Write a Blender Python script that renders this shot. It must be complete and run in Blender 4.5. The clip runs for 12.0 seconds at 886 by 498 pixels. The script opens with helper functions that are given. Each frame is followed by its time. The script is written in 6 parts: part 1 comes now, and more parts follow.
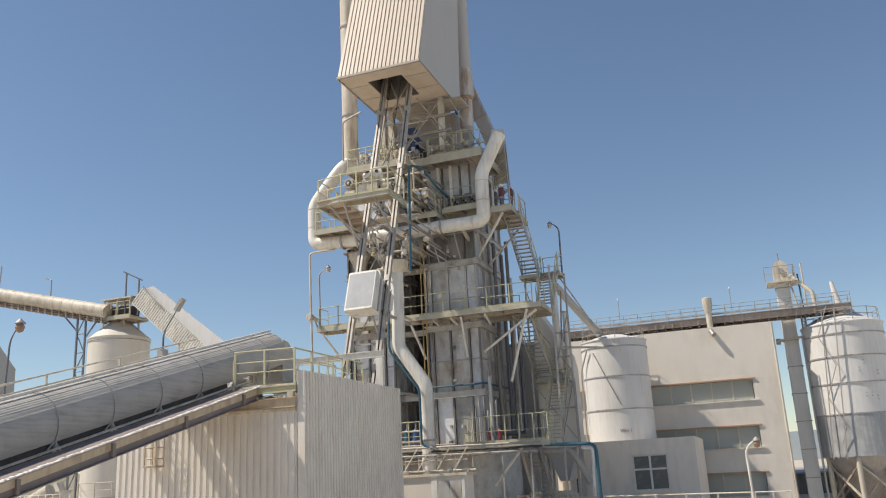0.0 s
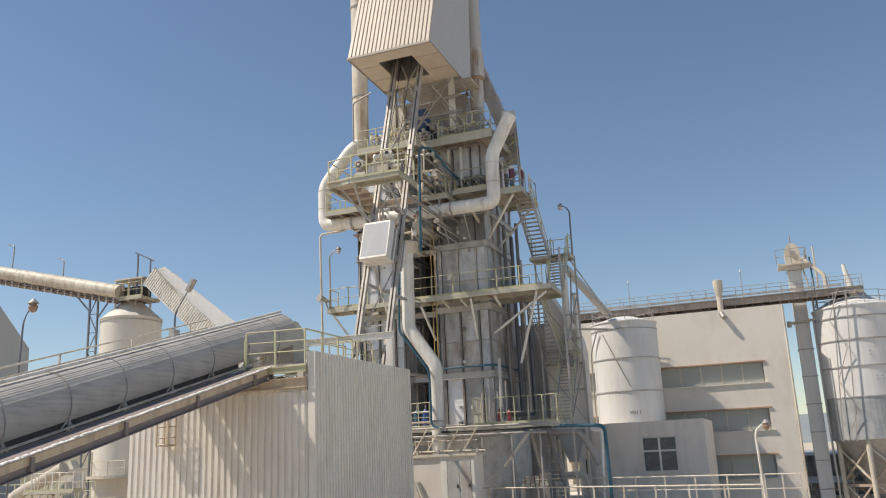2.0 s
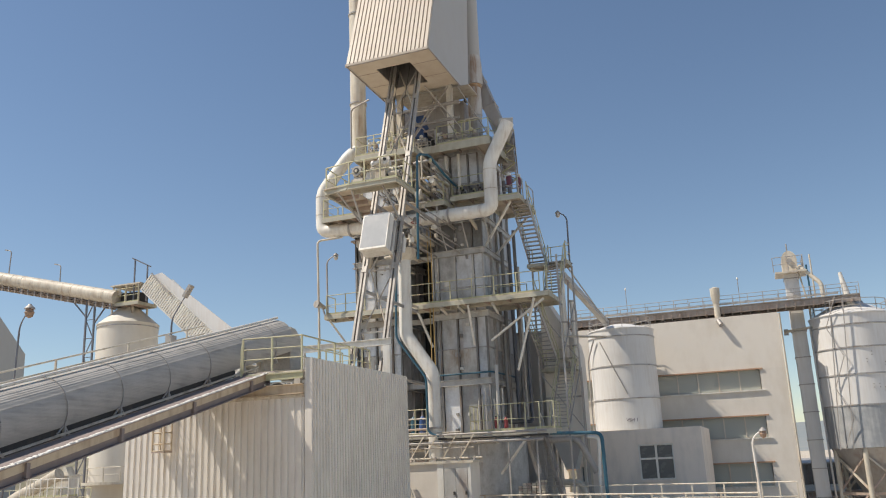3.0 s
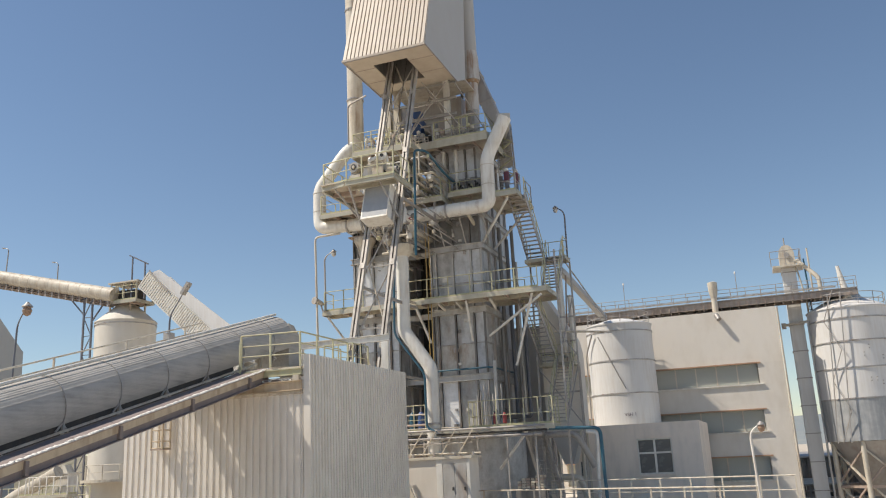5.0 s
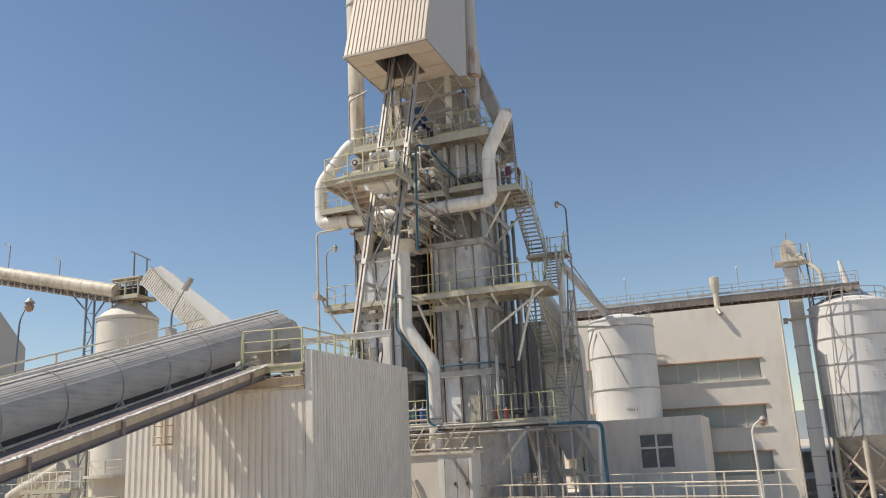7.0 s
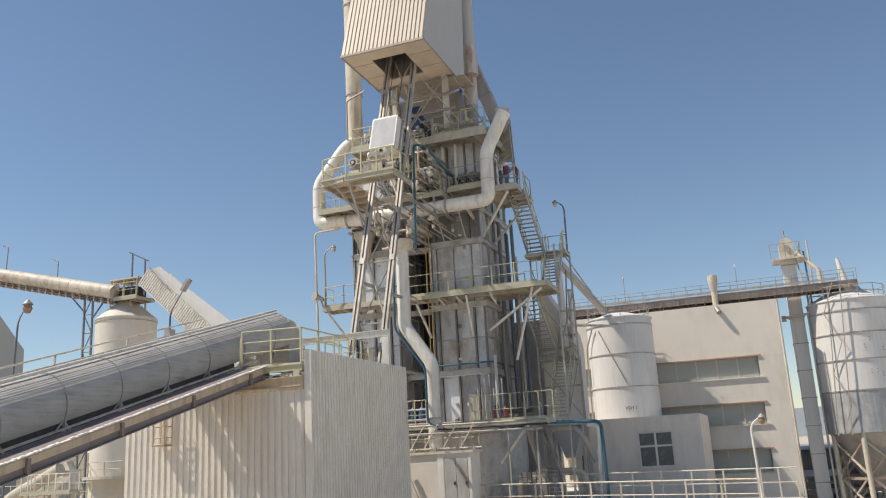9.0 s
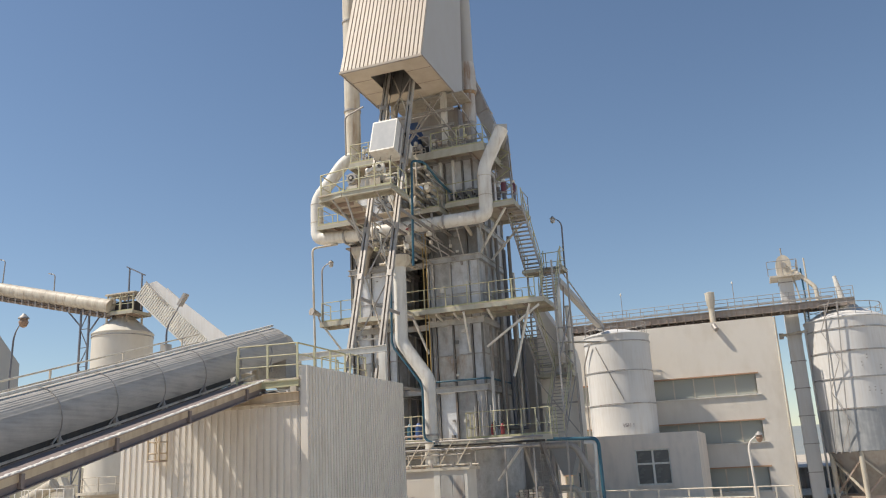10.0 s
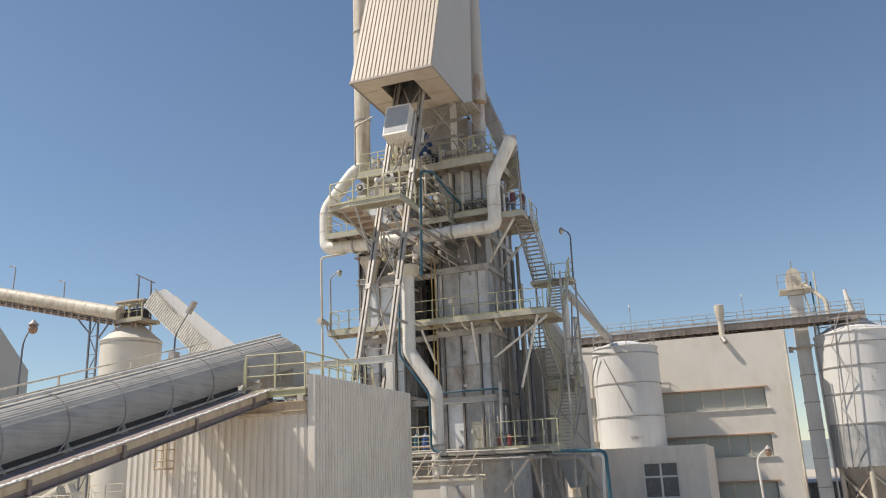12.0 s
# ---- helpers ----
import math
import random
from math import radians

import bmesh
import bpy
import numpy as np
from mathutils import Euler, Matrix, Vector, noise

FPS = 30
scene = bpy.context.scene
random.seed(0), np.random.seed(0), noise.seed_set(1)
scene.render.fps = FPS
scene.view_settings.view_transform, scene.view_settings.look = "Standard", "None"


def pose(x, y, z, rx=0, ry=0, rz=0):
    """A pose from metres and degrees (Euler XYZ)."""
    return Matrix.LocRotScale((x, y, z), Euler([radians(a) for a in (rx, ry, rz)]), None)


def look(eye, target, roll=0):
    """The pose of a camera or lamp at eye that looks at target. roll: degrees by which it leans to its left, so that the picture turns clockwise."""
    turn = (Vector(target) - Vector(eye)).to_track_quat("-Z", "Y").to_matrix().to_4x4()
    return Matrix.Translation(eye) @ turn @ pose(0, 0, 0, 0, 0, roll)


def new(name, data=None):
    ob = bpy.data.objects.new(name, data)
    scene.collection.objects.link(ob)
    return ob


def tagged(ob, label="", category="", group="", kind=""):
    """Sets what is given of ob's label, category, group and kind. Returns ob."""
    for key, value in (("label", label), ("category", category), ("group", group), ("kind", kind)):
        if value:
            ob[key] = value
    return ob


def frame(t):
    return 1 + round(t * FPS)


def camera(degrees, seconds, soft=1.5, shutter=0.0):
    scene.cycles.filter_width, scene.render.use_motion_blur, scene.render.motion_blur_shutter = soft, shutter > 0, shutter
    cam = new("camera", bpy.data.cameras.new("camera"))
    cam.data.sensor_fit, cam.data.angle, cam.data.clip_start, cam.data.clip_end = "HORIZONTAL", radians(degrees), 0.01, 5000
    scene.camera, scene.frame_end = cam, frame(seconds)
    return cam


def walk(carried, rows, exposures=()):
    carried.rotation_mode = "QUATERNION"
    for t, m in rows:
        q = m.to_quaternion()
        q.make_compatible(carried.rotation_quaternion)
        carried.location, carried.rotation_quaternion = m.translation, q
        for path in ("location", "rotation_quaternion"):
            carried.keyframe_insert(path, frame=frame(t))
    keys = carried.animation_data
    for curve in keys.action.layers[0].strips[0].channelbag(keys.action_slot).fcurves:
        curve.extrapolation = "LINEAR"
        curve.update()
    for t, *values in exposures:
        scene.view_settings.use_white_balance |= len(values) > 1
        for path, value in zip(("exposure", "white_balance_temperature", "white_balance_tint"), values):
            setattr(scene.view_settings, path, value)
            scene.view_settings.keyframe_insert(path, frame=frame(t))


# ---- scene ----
# The eye stands at the origin; +Y runs along the conveyor, z = -5 is the yard.
ROWS = [
    (0.0, 15.265, 2.922, 20.426), (0.5, 15.032, 2.743, 20.856), (1.0, 14.551, 2.549, 20.696),
    (1.5, 14.430, 2.577, 20.569), (2.0, 14.031, 2.593, 21.059), (2.5, 14.304, 2.344, 20.635),
    (3.0, 14.482, 2.441, 20.837), (5.0, 14.191, 2.770, 20.762), (5.5, 13.913, 2.686, 20.861),
    (6.0, 13.917, 2.589, 20.876), (6.5, 13.802, 2.593, 20.879), (7.0, 13.882, 2.841, 20.888),
    (9.0, 13.845, 3.139, 20.844), (9.5, 13.986, 3.151, 20.656), (10.0, 14.920, 2.917, 20.613),
    (10.5, 16.260, 2.565, 20.680), (11.0, 16.311, 2.665, 20.734), (11.5, 16.149, 2.548, 20.808),
    (12.0, 15.635, 2.312, 21.053)]
cam = camera(56.0, 12.0, soft=1.1)
walk(cam, [(t, pose(0, 0, 0, 90 + p, r, y)) for t, p, r, y in ROWS])

# ---- light ----
SUN_EL, SUN_AZ = radians(54), math.atan2(-0.91, -0.414)
world = bpy.data.worlds.new("sky")
scene.world = world
world.use_nodes = True
wn = world.node_tree
sky = wn.nodes.new("ShaderNodeTexSky")
sky.sky_type, sky.sun_disc = "NISHITA", False
sky.sun_elevation, sky.sun_rotation = SUN_EL, SUN_AZ
sky.altitude = 900
sky.air_density, sky.dust_density, sky.ozone_density = 1.15, 0.25, 1.2
bg = wn.nodes["Background"]
bg.inputs["Strength"].default_value = 0.108
wn.links.new(sky.outputs[0], bg.inputs["Color"])
sun = new("sun", bpy.data.lights.new("sun", "SUN"))
sun.data.energy, sun.data.angle, sun.data.color = 5.0, radians(0.53), (1.0, 0.90, 0.76)
sun.matrix_world = look((math.sin(SUN_AZ) * math.cos(SUN_EL) * 60, math.cos(SUN_AZ) * math.cos(SUN_EL) * 60, math.sin(SUN_EL) * 60), (0, 0, 0))
scene.view_settings.exposure = 0.0


# ---- materials ----
def mat(name, col, rough=0.6, metal=0.0, stain=(0.35, 0.28, 0.2), amount=0.35, scale=1.2, streak=3.0, bump=0.15, vary=0.1, grain=25.0, rust=0.0):
    """Painted or bare surface: large blotches, streaks that run down, fine grain, a shade per piece."""
    m = bpy.data.materials.new(name)
    m.use_nodes = True
    nt = m.node_tree
    N, L = nt.nodes, nt.links
    b = N["Principled BSDF"]
    b.inputs["Roughness"].default_value, b.inputs["Metallic"].default_value = rough, metal
    tc = N.new("ShaderNodeNewGeometry")
    mp = N.new("ShaderNodeMapping")
    mp.inputs["Scale"].default_value = (streak, streak, 0.35)
    L.new(tc.outputs["Position"], mp.inputs["Vector"])
    n1 = N.new("ShaderNodeTexNoise")
    n1.inputs["Scale"].default_value, n1.inputs["Detail"].default_value, n1.inputs["Roughness"].default_value = scale, 8, 0.65
    L.new(tc.outputs["Position"], n1.inputs["Vector"])
    n2 = N.new("ShaderNodeTexNoise")
    n2.inputs["Scale"].default_value, n2.inputs["Detail"].default_value = 1.6, 5
    L.new(mp.outputs[0], n2.inputs["Vector"])
    n3 = N.new("ShaderNodeTexNoise")
    n3.inputs["Scale"].default_value, n3.inputs["Detail"].default_value = grain, 4
    L.new(tc.outputs["Position"], n3.inputs["Vector"])
    mul = N.new("ShaderNodeMath")
    mul.operation = "MULTIPLY"
    L.new(n1.outputs[0], mul.inputs[0])
    L.new(n2.outputs[0], mul.inputs[1])
    rp = N.new("ShaderNodeMapRange")
    rp.inputs[1].default_value, rp.inputs[2].default_value, rp.inputs[3].default_value, rp.inputs[4].default_value = 0.2, 0.42, 0.0, amount
    L.new(mul.outputs[0], rp.inputs[0])
    mx = N.new("ShaderNodeMix")
    mx.data_type = "RGBA"
    mx.inputs[6].default_value, mx.inputs[7].default_value = (*col, 1), (*stain, 1)
    L.new(rp.outputs[0], mx.inputs[0])
    if rust:
        n4 = N.new("ShaderNodeTexNoise")
        n4.inputs["Scale"].default_value, n4.inputs["Detail"].default_value, n4.inputs["Roughness"].default_value = 0.9, 9, 0.7
        L.new(mp.outputs[0], n4.inputs["Vector"])
        r4 = N.new("ShaderNodeMapRange")
        r4.inputs[1].default_value, r4.inputs[2].default_value, r4.inputs[4].default_value = (0.47 if rust > 0.85 else 0.53), 0.66, rust
        L.new(n4.outputs[0], r4.inputs[0])
        m4 = N.new("ShaderNodeMix")
        m4.data_type = "RGBA"
        m4.inputs[7].default_value = (0.27, 0.14, 0.06, 1)
        L.new(mx.outputs[2], m4.inputs[6])
        L.new(r4.outputs[0], m4.inputs[0])
        mx = m4
    oi = N.new("ShaderNodeObjectInfo")
    add = N.new("ShaderNodeMath")
    add.operation = "ADD"
    L.new(oi.outputs["Random"], add.inputs[0])
    L.new(n3.outputs[0], add.inputs[1])
    vr = N.new("ShaderNodeMapRange")
    vr.inputs[1].default_value, vr.inputs[2].default_value = 0.2, 1.6
    vr.inputs[3].default_value, vr.inputs[4].default_value = 1 - vary, 1 + vary
    L.new(add.outputs[0], vr.inputs[0])
    hv = N.new("ShaderNodeHueSaturation")
    L.new(vr.outputs[0], hv.inputs["Value"])
    L.new(mx.outputs[2], hv.inputs["Color"])
    L.new(hv.outputs[0], b.inputs["Base Color"])
    rr = N.new("ShaderNodeMapRange")
    rr.inputs[3].default_value, rr.inputs[4].default_value = max(0.05, rough - 0.12), min(1, rough + 0.15)
    L.new(n1.outputs[0], rr.inputs[0])
    L.new(rr.outputs[0], b.inputs["Roughness"])
    if bump:
        bp = N.new("ShaderNodeBump")
        bp.inputs["Strength"].default_value, bp.inputs["Distance"].default_value = bump, 0.03
        L.new(n3.outputs[0], bp.inputs["Height"])
        L.new(bp.outputs[0], b.inputs["Normal"])
    return m


M_CREAM = mat("cream_paint", (0.60, 0.55, 0.46), 0.55, 0, (0.33, 0.26, 0.19), 0.6, 0.9, 3.0, 0.15, 0.12, 25.0, 0.45)
M_WHITE = mat("white_paint", (0.73, 0.71, 0.66), 0.5, 0, (0.42, 0.37, 0.31), 0.5, 0.9, 3.0, 0.12, 0.1, 25.0, 0.3)
M_SILO = mat("silo_paint", (0.70, 0.69, 0.675), 0.5, 0, (0.50, 0.44, 0.37), 0.35, 0.5, 4.0, 0.08, 0.03)
M_SHELL = mat("kiln_shell", (0.50, 0.50, 0.50), 0.5, 0.15, (0.20, 0.19, 0.175), 0.75, 1.6, 1.3, 0.25, 0.28, 9.0, 0.3)
M_SHELLPALE = mat("pale_kiln_shell", (0.70, 0.71, 0.73), 0.5, 0.1, (0.34, 0.33, 0.31), 0.7, 1.8, 1.3, 0.25, 0.15, 9.0, 0.25)
M_SHELLRUST = mat("rusted_kiln_shell", (0.58, 0.56, 0.52), 0.6, 0.1, (0.26, 0.20, 0.14), 0.8, 1.4, 1.1, 0.3, 0.2, 9.0, 0.9)
M_BANDPALE = mat("pale_stiffener", (0.50, 0.49, 0.47), 0.5, 0.1, (0.28, 0.25, 0.22), 0.7, 1.3, 2.0, 0.15, 0.12, 25.0, 0.35)
M_SHELLDARK = mat("dark_kiln_shell", (0.25, 0.25, 0.245), 0.55, 0.1, (0.12, 0.11, 0.10), 0.7, 1.5, 1.2, 0.25, 0.2, 9.0, 0.2)
M_DECKEDGE = mat("pale_green_deck_edge", (0.46, 0.445, 0.37), 0.55, 0, (0.34, 0.29, 0.20), 0.6, 1.6, 2.0, 0.12, 0.1, 25.0, 0.3)
M_FARSILO = mat("chalky_silo_paint", (0.66, 0.62, 0.55), 0.6, 0, (0.50, 0.44, 0.36), 0.35, 0.5, 1.2, 0.06, 0.03)
# plain dark steel tone, used for many dark parts
M_FOOT = mat("dark_grey_steel", (0.22, 0.21, 0.20), 0.55, 0.2, (0.11, 0.1, 0.09), 0.8, 1.2, 3.0, 0.2, 0.1, 25.0, 0.4)
M_RUST = mat("rust_stain", (0.40, 0.25, 0.13), 0.8, 0, (0.5, 0.46, 0.4), 0.8, 2.5)
M_MAUVE = mat("dark_mauve", (0.23, 0.185, 0.175), 0.7, 0, (0.3, 0.27, 0.25), 0.5, 2.0)
M_BAND = mat("shell_stiffener", (0.42, 0.41, 0.40), 0.45, 0.2, (0.22, 0.19, 0.16), 0.8, 1.3, 3.0, 0.15, 0.15, 25.0, 0.5)
M_CLAD = mat("beige_cladding", (0.74, 0.695, 0.63), 0.5, 0, (0.44, 0.38, 0.31), 0.35, 0.6, 2.5, 0.05, 0.04)
M_HOOD = mat("hood_cladding", (0.49, 0.425, 0.355), 0.5, 0, (0.52, 0.42, 0.32), 0.3, 0.6, 2.5, 0.05, 0.03)
# lighter split from M_HOOD that offsets the shade under the hood
M_SOFFIT = mat("lightened_soffit_sheet", (0.56, 0.49, 0.40), 0.6, 0, (0.40, 0.31, 0.22), 0.5, 0.7, 1.0, 0.05, 0.06)
M_HOODSIDE = mat("hood_side_sheet", (0.48, 0.465, 0.44), 0.5, 0, (0.45, 0.40, 0.35), 0.25, 0.4, 2.0, 0.04, 0.02)
M_YELLOW = mat("pale_yellow_paint", (0.52, 0.50, 0.33), 0.55, 0, (0.45, 0.36, 0.2), 0.5, 2.0)
M_GREENY = mat("dull_yellow_paint", (0.44, 0.43, 0.26), 0.55, 0, (0.33, 0.28, 0.18), 0.5, 2.0)
M_OCHRE = mat("ochre_paint", (0.45, 0.31, 0.11), 0.55, 0, (0.4, 0.28, 0.14), 0.4, 2.0)
M_RAIL = mat("worn_rail_paint", (0.43, 0.40, 0.365), 0.5, 0.1, (0.2, 0.17, 0.14), 0.7, 2.0)
M_STEEL = mat("grey_steel", (0.40, 0.38, 0.36), 0.5, 0.3, (0.26, 0.2, 0.16), 0.5, 2.0)
M_GALV = mat("galvanised_sheet", (0.45, 0.425, 0.39), 0.72, 0.0, (0.27, 0.255, 0.235), 0.75, 0.9, 1.0, 0.08, 0.06)
M_GALV.node_tree.nodes["Mapping"].inputs["Scale"].default_value = (7.0, 0.25, 7.0)  # streaks run along the conveyor
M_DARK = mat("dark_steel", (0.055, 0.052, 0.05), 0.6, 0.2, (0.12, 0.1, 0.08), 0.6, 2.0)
M_RAILPINK = mat("oxide_beam", (0.40, 0.32, 0.27), 0.6, 0, (0.25, 0.17, 0.12), 0.5, 1.5)
M_GIRDER = mat("worn_girder_paint", (0.56, 0.46, 0.33), 0.6, 0, (0.30, 0.21, 0.15), 0.6, 1.5, 3.0, 0.15, 0.1, 25.0, 0.35)
M_GIRDERDARK = mat("weathered_brown_steel", (0.37, 0.325, 0.29), 0.6, 0.1, (0.2, 0.15, 0.11), 0.6, 1.5, 3.0, 0.15, 0.1, 25.0, 0.3)
M_STACK = mat("rust_streaked_stack", (0.56, 0.54, 0.51), 0.55, 0, (0.36, 0.28, 0.2), 0.6, 0.9, 2.5, 0.1, 0.05, 25.0, 0.95)
M_BLUE = mat("blue_pipe_paint", (0.025, 0.10, 0.15), 0.4, 0, (0.1, 0.14, 0.17), 0.4, 2.0)
M_BLUEBRIGHT = mat("blue_machine_paint", (0.04, 0.09, 0.24), 0.45, 0, (0.1, 0.12, 0.16), 0.4, 2.0)
M_RED = mat("red_paint", (0.27, 0.045, 0.05), 0.5, 0, (0.25, 0.08, 0.06), 0.3, 2.0)
M_MAROON = mat("faded_maroon_paint", (0.13, 0.04, 0.06), 0.6, 0, (0.2, 0.1, 0.1), 0.4, 2.0)
M_FACADE = mat("rendered_facade", (0.72, 0.672, 0.605), 0.85, 0, (0.52, 0.45, 0.36), 0.35, 0.35, 1.0, 0.2, 0.03)
M_HOUSE = mat("grey_render", (0.82, 0.73, 0.64), 0.85, 0, (0.44, 0.41, 0.37), 0.4, 0.5, 1.5, 0.2, 0.03)
M_CONC = mat("concrete", (0.56, 0.52, 0.46), 0.9, 0, (0.28, 0.26, 0.23), 0.5, 0.6, 1.5, 0.3, 0.06)
M_LIME = mat("lime_dust", (0.80, 0.78, 0.74), 0.95, 0, (0.6, 0.56, 0.5), 0.4, 3.0)
M_ORANGE = mat("rusty_lintel", (0.46, 0.30, 0.20), 0.8, 0, (0.35, 0.2, 0.12), 0.5, 1.5)
M_GROUND = mat("dusty_ground", (0.54, 0.475, 0.39), 0.95, 0, (0.26, 0.225, 0.18), 0.6, 0.15, 0.3, 0.3, 0.04, 3.0)
# bluish base colour puts the distance haze into the hills
M_HILL = mat("distant_hills", (0.22, 0.25, 0.26), 1.0, 0, (0.30, 0.30, 0.28), 0.6, 0.004, 0.01, 0, 0.02, 0.01)
M_PATINA = mat("dented_bare_sheet", (0.34, 0.35, 0.36), 0.5, 0.2, (0.54, 0.54, 0.53), 0.8, 1.6, 3.0, 0.35, 0.05)
M_SKIP = mat("scoured_skip_plate", (0.345, 0.36, 0.38), 0.6, 0.0, (0.47, 0.475, 0.48), 0.8, 1.3, 1.2, 0.3, 0.03)
M_SCRUB = mat("dry_scrub", (0.27, 0.245, 0.19), 1.0, 0, (0.14, 0.14, 0.09), 0.9, 0.35, 0.4, 0.3, 0.05, 3.0)
M_LETTER = mat("sign_letters", (0.16, 0.13, 0.16), 0.7, 0, (0.2, 0.18, 0.2), 0.2)
M_POLE = mat("dark_pole_paint", (0.15, 0.16, 0.19), 0.5, 0.2, (0.25, 0.2, 0.17), 0.5, 2.0)
M_BIRD = mat("feathers", (0.13, 0.13, 0.15), 0.9, 0, (0.12, 0.1, 0.1), 0.3)


def glass(name, col, rough=0.08):
    m = bpy.data.materials.new(name)
    m.use_nodes = True
    b = m.node_tree.nodes["Principled BSDF"]
    b.inputs["Base Color"].default_value = (*col, 1)
    b.inputs["Roughness"].default_value = rough
    b.inputs["IOR"].default_value = 1.5
    n = m.node_tree.nodes.new("ShaderNodeTexNoise")
    n.inputs["Scale"].default_value = 1.7
    r = m.node_tree.nodes.new("ShaderNodeMapRange")
    r.inputs[3].default_value, r.inputs[4].default_value = rough, rough + 0.35
    m.node_tree.links.new(n.outputs[0], r.inputs[0])
    m.node_tree.links.new(r.outputs[0], b.inputs["Roughness"])
    return m


# Pane base colours are raised to stand in for reflections, M_DUSTGLASS also for dust.
M_GLASS = glass("dark_window_glass", (0.11, 0.115, 0.12))
M_DUSTGLASS = glass("dusty_reflecting_glass", (0.40, 0.41, 0.37), 0.3)
M_LAMPGLASS = glass("lamp_glass", (0.5, 0.48, 0.45), 0.15)
M_RUSTGLASS = glass("rusty_lamp_cage", (0.30, 0.20, 0.14), 0.5)


# ---- mesh helpers ----
def box(bm, x0, x1, y0, y1, z0, z1):
    v = [bm.verts.new(p) for p in ((x0, y0, z0), (x1, y0, z0), (x1, y1, z0), (x0, y1, z0), (x0, y0, z1), (x1, y0, z1), (x1, y1, z1), (x0, y1, z1))]
    for f in ((3, 2, 1, 0), (4, 5, 6, 7), (0, 1, 5, 4), (1, 2, 6, 5), (2, 3, 7, 6), (3, 0, 4, 7)):
        bm.faces.new([v[i] for i in f])
    return bm


def side_axes(d):
    d = Vector(d).normalized()
    s = Vector((0, 0, 1)) if abs(d.z) < 0.95 else Vector((0, 1, 0))
    a = d.cross(s).normalized()
    return a, a.cross(d).normalized()


def beam(bm, p, q, w, h):
    """A bar of section w (level) by h from p to q."""
    p, q = Vector(p), Vector(q)
    a, u = side_axes(q - p)
    v = []
    for c in (p, q):
        for i, j in ((-1, -1), (1, -1), (1, 1), (-1, 1)):
            v.append(bm.verts.new(c + a * (i * w / 2) + u * (j * h / 2)))
    for f in ((0, 1, 2, 3), (7, 6, 5, 4), (0, 4, 5, 1), (1, 5, 6, 2), (2, 6, 7, 3), (3, 7, 4, 0)):
        bm.faces.new([v[i] for i in f])
    return bm


def channel(bm, p, q, w, h, t=0.03):
    """An I-section: two flanges and a web."""
    p, q = Vector(p), Vector(q)
    a, u = side_axes(q - p)
    beam(bm, p + u * (h / 2 - t / 2), q + u * (h / 2 - t / 2), w, t)
    beam(bm, p - u * (h / 2 - t / 2), q - u * (h / 2 - t / 2), w, t)
    beam(bm, p, q, t, h - 2 * t - 0.002)
    return bm


def tube(bm, pts, r, seg=12, caps=True):
    """A round pipe along a line of points; r is one radius or one for each point."""
    pts = [Vector(p) for p in pts]
    rs = r if isinstance(r, (list, tuple)) else [r] * len(pts)
    ring, a = [], None
    for i, p in enumerate(pts):
        d = (pts[min(i + 1, len(pts) - 1)] - pts[max(i - 1, 0)]).normalized()
        a = side_axes(d)[0] if a is None else (a - d * a.dot(d)).normalized()
        u = a.cross(d)
        ring.append([bm.verts.new(p + (a * math.cos(k * 2 * math.pi / seg) + u * math.sin(k * 2 * math.pi / seg)) * rs[i]) for k in range(seg)])
    for r0, r1 in zip(ring, ring[1:]):
        for k in range(seg):
            f = bm.faces.new((r0[k], r0[(k + 1) % seg], r1[(k + 1) % seg], r1[k]))
            f.smooth = True
    if caps:
        bm.faces.new([bm.verts.new(v.co) for v in ring[0]])
        bm.faces.new([bm.verts.new(v.co) for v in ring[-1][::-1]])
    return bm


def rounded(pts, radius, n=5):
    """The line pts with its corners rounded off."""
    pts = [Vector(p) for p in pts]
    out = [pts[0]]
    for a, b, c in zip(pts, pts[1:], pts[2:]):
        p0, p1 = b + (a - b).normalized() * radius, b + (c - b).normalized() * radius
        for i in range(n + 1):
            s = i / n
            out.append(p0 * (1 - s) ** 2 + b * (2 * s * (1 - s)) + p1 * s * s)
    return out + [pts[-1]]


def lathe(bm, prof, seg=48, x=0, y=0):
    def circle(r, z):
        return [bm.verts.new((x + r * math.cos(k * 2 * math.pi / seg), y + r * math.sin(k * 2 * math.pi / seg), z)) for k in range(seg)]
    for a, b in zip(prof, prof[1:]):
        r0, r1 = circle(*a), circle(*b)
        for k in range(seg):
            f = bm.faces.new((r0[k], r0[(k + 1) % seg], r1[(k + 1) % seg], r1[k]))
            f.smooth = True
    bm.faces.new(circle(*prof[0])[::-1])
    bm.faces.new(circle(*prof[-1]))
    return bm


def prism(bm, poly, axis, a, b):
    """A flat outline drawn out along axis from a to b; poly holds the two other coordinates in order."""
    def put(u, v, w):
        return {"x": (w, u, v), "y": (u, w, v), "z": (u, v, w)}[axis]
    lo = [bm.verts.new(put(u, v, a)) for u, v in poly]
    hi = [bm.verts.new(put(u, v, b)) for u, v in poly]
    n = len(poly)
    bm.faces.new(lo[::-1])
    bm.faces.new(hi)
    for k in range(n):
        bm.faces.new((lo[k], lo[(k + 1) % n], hi[(k + 1) % n], hi[k]))
    return bm


